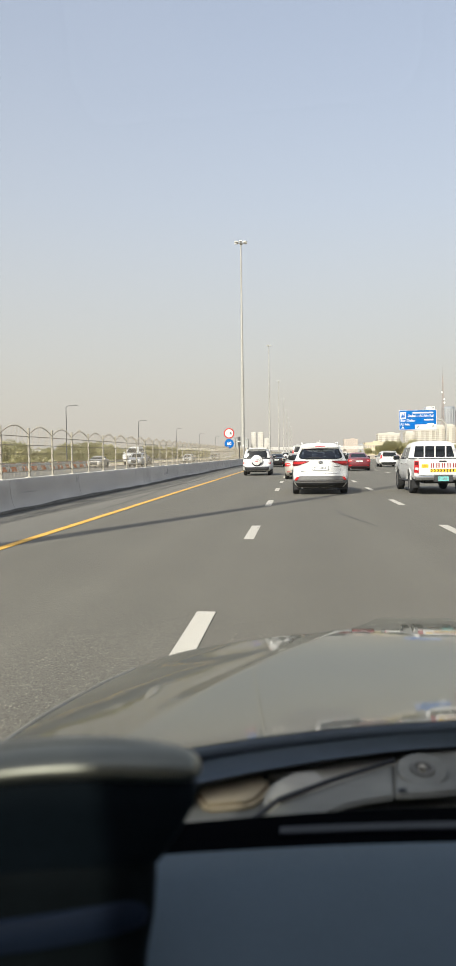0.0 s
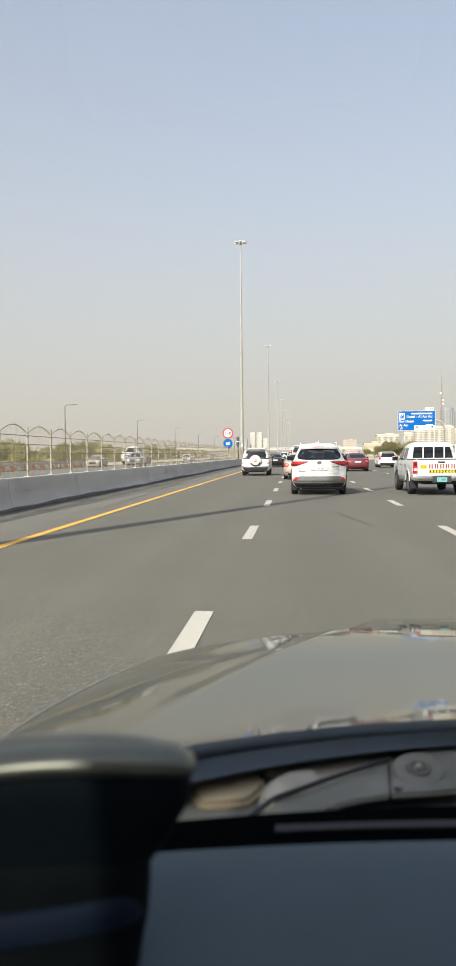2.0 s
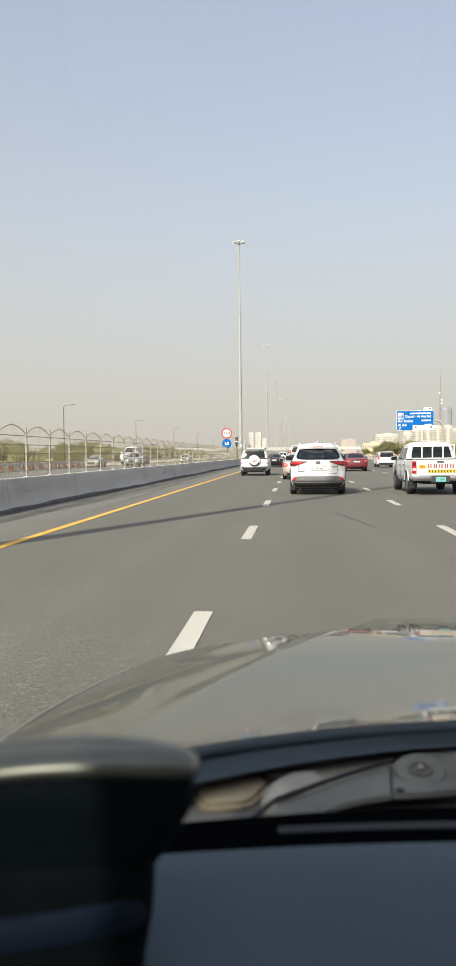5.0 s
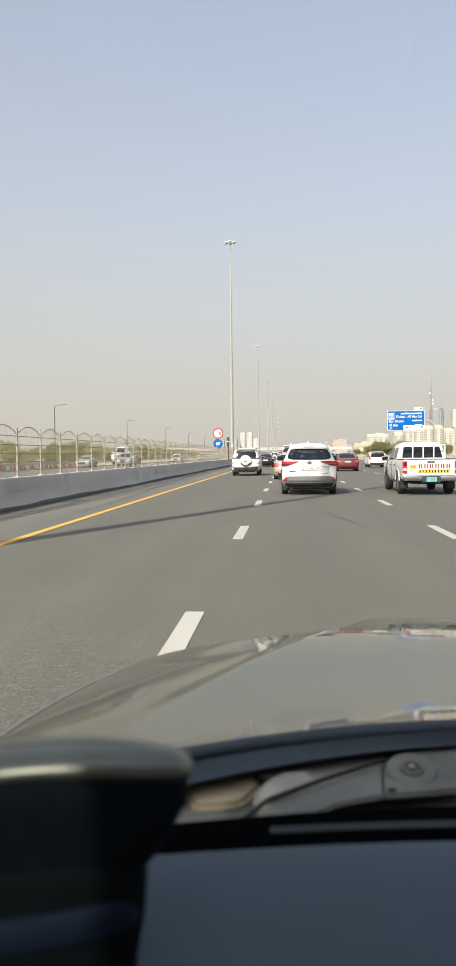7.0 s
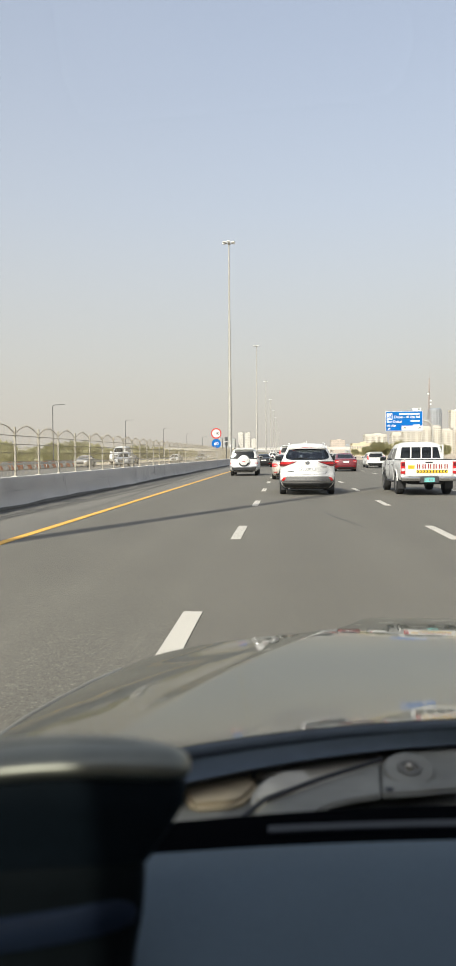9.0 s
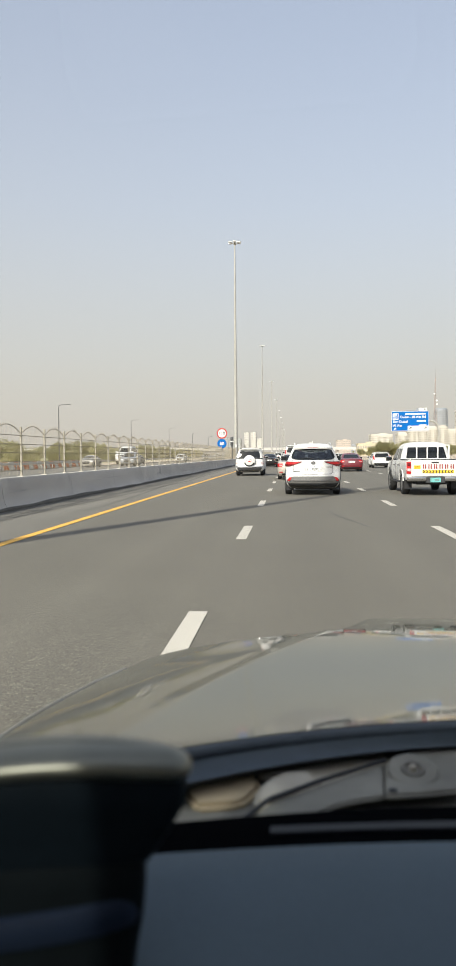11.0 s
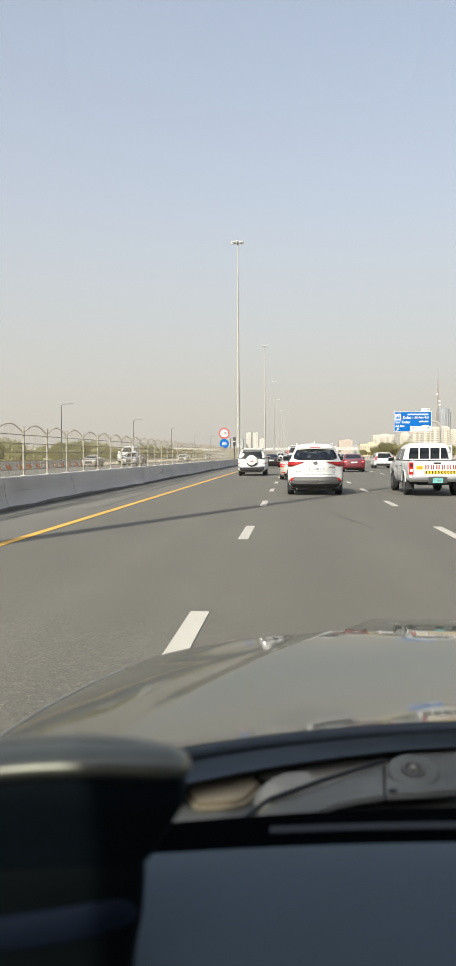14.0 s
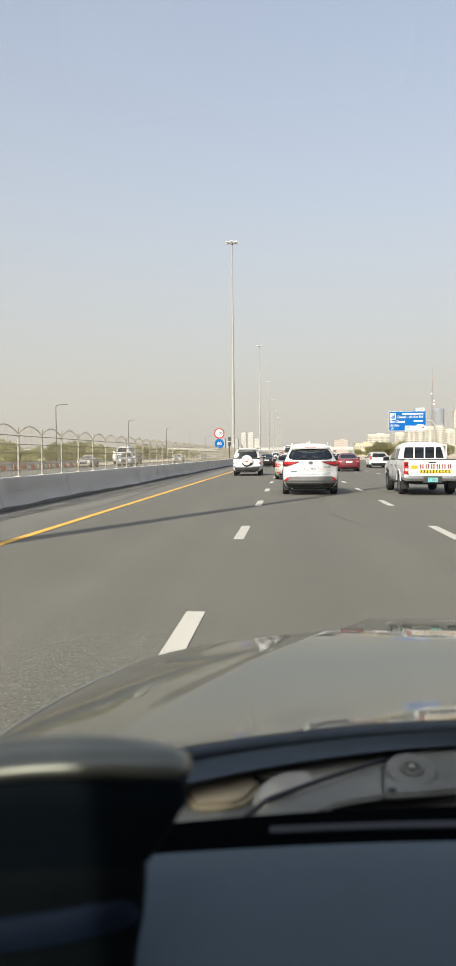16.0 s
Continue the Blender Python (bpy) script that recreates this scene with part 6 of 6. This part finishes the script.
# ---- road signs ----
def letters(text, size, material, parent, at, align="LEFT"):
    """Raised lettering in the built-in font, facing back along the road."""
    cu = bpy.data.curves.new("lettering", "FONT")
    cu.body, cu.size, cu.extrude, cu.align_x, cu.offset = text, size, 0.004, align, 0.018 * size
    cu.align_y = "CENTER"
    tmp = bpy.data.objects.new("lettering", cu)
    me = bpy.data.meshes.new_from_object(tmp)
    bpy.data.objects.remove(tmp)
    me.materials.append(material)
    ob = new("lettering", me)
    ob.parent = parent
    ob.matrix_basis = pose(at[0], at[1], at[2], 90, 0, 0)
    return ob


sign = thing("direction_sign", "blue motorway direction sign with white lettering on a cantilever arm", "road sign", at=pose(26.3, 172, 0) @ Matrix.Diagonal((1.25, 1.25, 1.25, 1)))
bm = bmesh.new()
box(bm, (6.5, 0.10, 3.5), (0, 0, 6.85), 0.03)
board = part("sign_board", bm, SIGN_WHITE, sign)
bm = bmesh.new()
box(bm, (6.36, 0.02, 3.36), (0, -0.058, 6.85), 0.004)
face = part("sign_face", bm, SIGN_BLUE, board)
letters("Dubai - Al Ain Rd", 0.62, SIGN_WHITE, face, (-1.75, -0.072, 7.55))
letters("Bur Dubai", 0.62, SIGN_WHITE, face, (-3.0, -0.072, 6.75))
letters("Al Ain", 0.62, SIGN_WHITE, face, (-3.0, -0.072, 6.05))
bm = bmesh.new()
for x, z, w in ((0.9, 8.1, 3.6), (1.9, 6.85, 1.6), (2.2, 6.1, 1.2)):
    box(bm, (w, 0.01, 0.24), (x, -0.072, z))
part("script_bars", bm, SIGN_WHITE, face)
bm = bmesh.new()
box(bm, (1.0, 0.012, 1.15), (-2.55, -0.072, 7.65))
emblem = part("route_shield", bm, SIGN_WHITE, face)
bm = bmesh.new()
for k, h in enumerate((0.4, 0.7, 0.5, 0.8)):
    box(bm, (0.14, 0.01, h), (-2.85 + 0.2 * k, -0.082, 7.25 + h / 2))
part("shield_mark", bm, SIGN_BLUE, emblem)
bm = bmesh.new()
box(bm, (3.6, 0.012, 0.80), (1.35, -0.073, 5.62), 0.003)
panel = part("exit_panel", bm, SIGN_WHITE, face, "white exit panel")
for x in (0.0, 2.6):
    bm = bmesh.new()
    box(bm, (0.10, 0.01, 0.55), (x, -0.084, 5.60), 0.0, Matrix.Rotation(radians(45), 4, "Y"))
    box(bm, (0.32, 0.01, 0.10), (x + 0.10, -0.088, 5.77))
    box(bm, (0.10, 0.01, 0.32), (x + 0.21, -0.092, 5.66))
    part("arrow", bm, BLACK, face, "black arrow")
for x in (-2.7,):
    bm = bmesh.new()
    box(bm, (0.10, 0.01, 0.55), (x, -0.072, 5.45), 0.0, Matrix.Rotation(radians(45), 4, "Y"))
    box(bm, (0.32, 0.01, 0.10), (x + 0.10, -0.076, 5.62))
    box(bm, (0.10, 0.01, 0.32), (x + 0.21, -0.080, 5.51))
    part("arrow", bm, SIGN_WHITE, face)
bm = bmesh.new()
box(bm, (1.5, 0.08, 0.5), (2.2, 0, 8.9), 0.02)
tab = part("exit_tab", bm, SIGN_WHITE, sign, "small white tab above the board")
letters("44", 0.42, BLACK, tab, (2.35, -0.05, 8.9))
bm = bmesh.new()
tube(bm, [(5.0, 0.35, 0.0), (5.0, 0.35, 5.2), (4.8, 0.35, 6.2), (4.2, 0.35, 6.75), (3.4, 0.35, 6.9), (-2.6, 0.35, 6.9)], 0.20, 12)
part("cantilever_post", bm, POLE_STEEL, sign, smooth=True)
for x in (-2.4, 0.0, 2.4):
    bm = bmesh.new()
    box(bm, (0.10, 0.10, 3.3), (x, 0.11, 6.85), 0.01)
    part("bracket", bm, POLE_STEEL, sign)

post = thing("speed_sign", "red-ringed and blue round speed signs on a slim post", "road sign", at=pose(X_FENCE, 83, 0))
bm = bmesh.new()
rod(bm, (0, 0.06, 0.80), (0, 0.06, 4.35), 0.045, None, 10)
part("post", bm, POLE_STEEL, post, smooth=True)
face_back = Matrix.Rotation(math.pi / 2, 4, "X")
bm = bmesh.new()
lathe(bm, [(0, 0.0), (0.56, 0.0), (0.57, 0.012), (0.56, 0.022), (0, 0.022)], 32, Matrix.Translation((0, 0, 3.72)) @ face_back)
disc = part("limit_disc", bm, SIGN_RED, post, "white disc with a red ring")
bm = bmesh.new()
lathe(bm, [(0, 0.0), (0.44, 0.0), (0.44, 0.028), (0, 0.028)], 32, Matrix.Translation((0, 0, 3.72)) @ face_back)
part("disc_face", bm, SIGN_WHITE, disc)
letters("110", 0.46, BLACK, disc, (0, -0.034, 3.72), "CENTER")
bm = bmesh.new()
lathe(bm, [(0, 0.0), (0.50, 0.0), (0.51, 0.012), (0.50, 0.022), (0, 0.022)], 32, Matrix.Translation((0, 0, 2.60)) @ face_back)
disc = part("minimum_disc", bm, SIGN_BLUE, post, "blue disc with white numerals")
letters("60", 0.50, SIGN_WHITE, disc, (0, -0.028, 2.60), "CENTER")

radar = thing("speed_camera", "dark round speed camera post with a white band", "speed camera", at=pose(X_FENCE, 97, 0))
bm = bmesh.new()
rod(bm, (0, 0.12, 0.8), (0, 0.12, 2.6), 0.09, 0.09, 12)
part("post", bm, DARK_STEEL, radar, smooth=True)
bm = bmesh.new()
lathe(bm, [(0, 2.55), (0.17, 2.55), (0.19, 2.62), (0.19, 3.55), (0.17, 3.64), (0, 3.66)], 20, Matrix.Translation((0, 0.12, 0)))
body = part("housing", bm, DARK_STEEL, radar, smooth=True)
bm = bmesh.new()
lathe(bm, [(0.19, 3.0), (0.195, 3.0), (0.195, 3.14), (0.19, 3.14)], 20, Matrix.Translation((0, 0.12, 0)))
part("band", bm, SIGN_WHITE, body, smooth=True)

# ---- traffic on the carriageway ----
lead = crossover("white crossover car with dark rear glass driving ahead", "white crossovers")
lead.scale = (1, 1, 1.035)
lead.matrix_basis = pose(0.75, 26.0, 0) @ Matrix.Diagonal((1, 1, 1.035, 1))
red_car = saloon("saloon_car", "dark red saloon car with a pale number plate", CAR_RED)
red_car.matrix_basis = pose(4.8, 61, 0)
black_car = saloon("saloon_car", "black saloon car with red tail lights", CAR_BLACK)
black_car.matrix_basis = pose(-2.35, 84, 0)
truck = pickup()
truck.matrix_basis = pose(4.72, 25.6, 0)
hatch = estate("hatchback_car", "white hatchback car with dark rear glass", "car", CAR_WHITE)
hatch.matrix_basis = pose(8.9, 76, 0)
hatch.scale = (0.97, 0.95, 0.87)
jeep = estate("off_road_car", "white off-road car with a spare wheel on its back", "car", CAR_WHITE, spare=True)
jeep.matrix_basis = pose(-2.70, 50, 0)
# slower people carrier, already passed in the next lane
van = estate("people_carrier", "silver people carrier with red tail lights", "car", CAR_SILVER)
van.matrix_basis = pose(4.5, 1.2, 0)
# queue further ahead
tan_car = saloon("saloon_car", "beige saloon car with red tail lights", CAR_TAN)
tan_car.matrix_basis = pose(0.15, 42, 0)
tall_van = estate("delivery_van", "white high van far along the lane", "van", CAR_WHITE)
tall_van.matrix_basis = pose(0.25, 88, 0)
tall_van.scale = (1.05, 1.1, 1.35)
for x, y, src in ((-2.7, 165, jeep), (0.9, 150, hatch), (4.5, 130, hatch), (8.0, 118, tan_car), (8.2, 160, van), (11.6, 100, hatch), (4.4, 210, van), (11.5, 190, hatch), (-2.6, 235, black_car), (1.0, 240, hatch), (8.0, 250, red_car)):
    c = copy_thing(src, pose(x, y, 0))
    c.scale = src.scale
# oncoming traffic beyond the median
for x, y, src in ((-24.5, 90, tan_car), (-21.0, 97, van), (-25.0, 121, black_car), (-21.0, 143, hatch), (-17.5, 158, van), (-24.5, 172, tan_car), (-18.0, 195, hatch), (-21.0, 220, jeep), (-24.0, 245, van)):
    c = copy_thing(src, pose(x, y + 4.6, 0, 0, 0, 180))
    c.scale = src.scale
bus = copy_thing(tall_van, pose(-26.5, 126, 0, 0, 0, 180))
bus.scale = (1.25, 1.6, 1.6)
tagged(bus, "white high-roofed coach on the opposite carriageway", "coach")
bus.name = "coach"
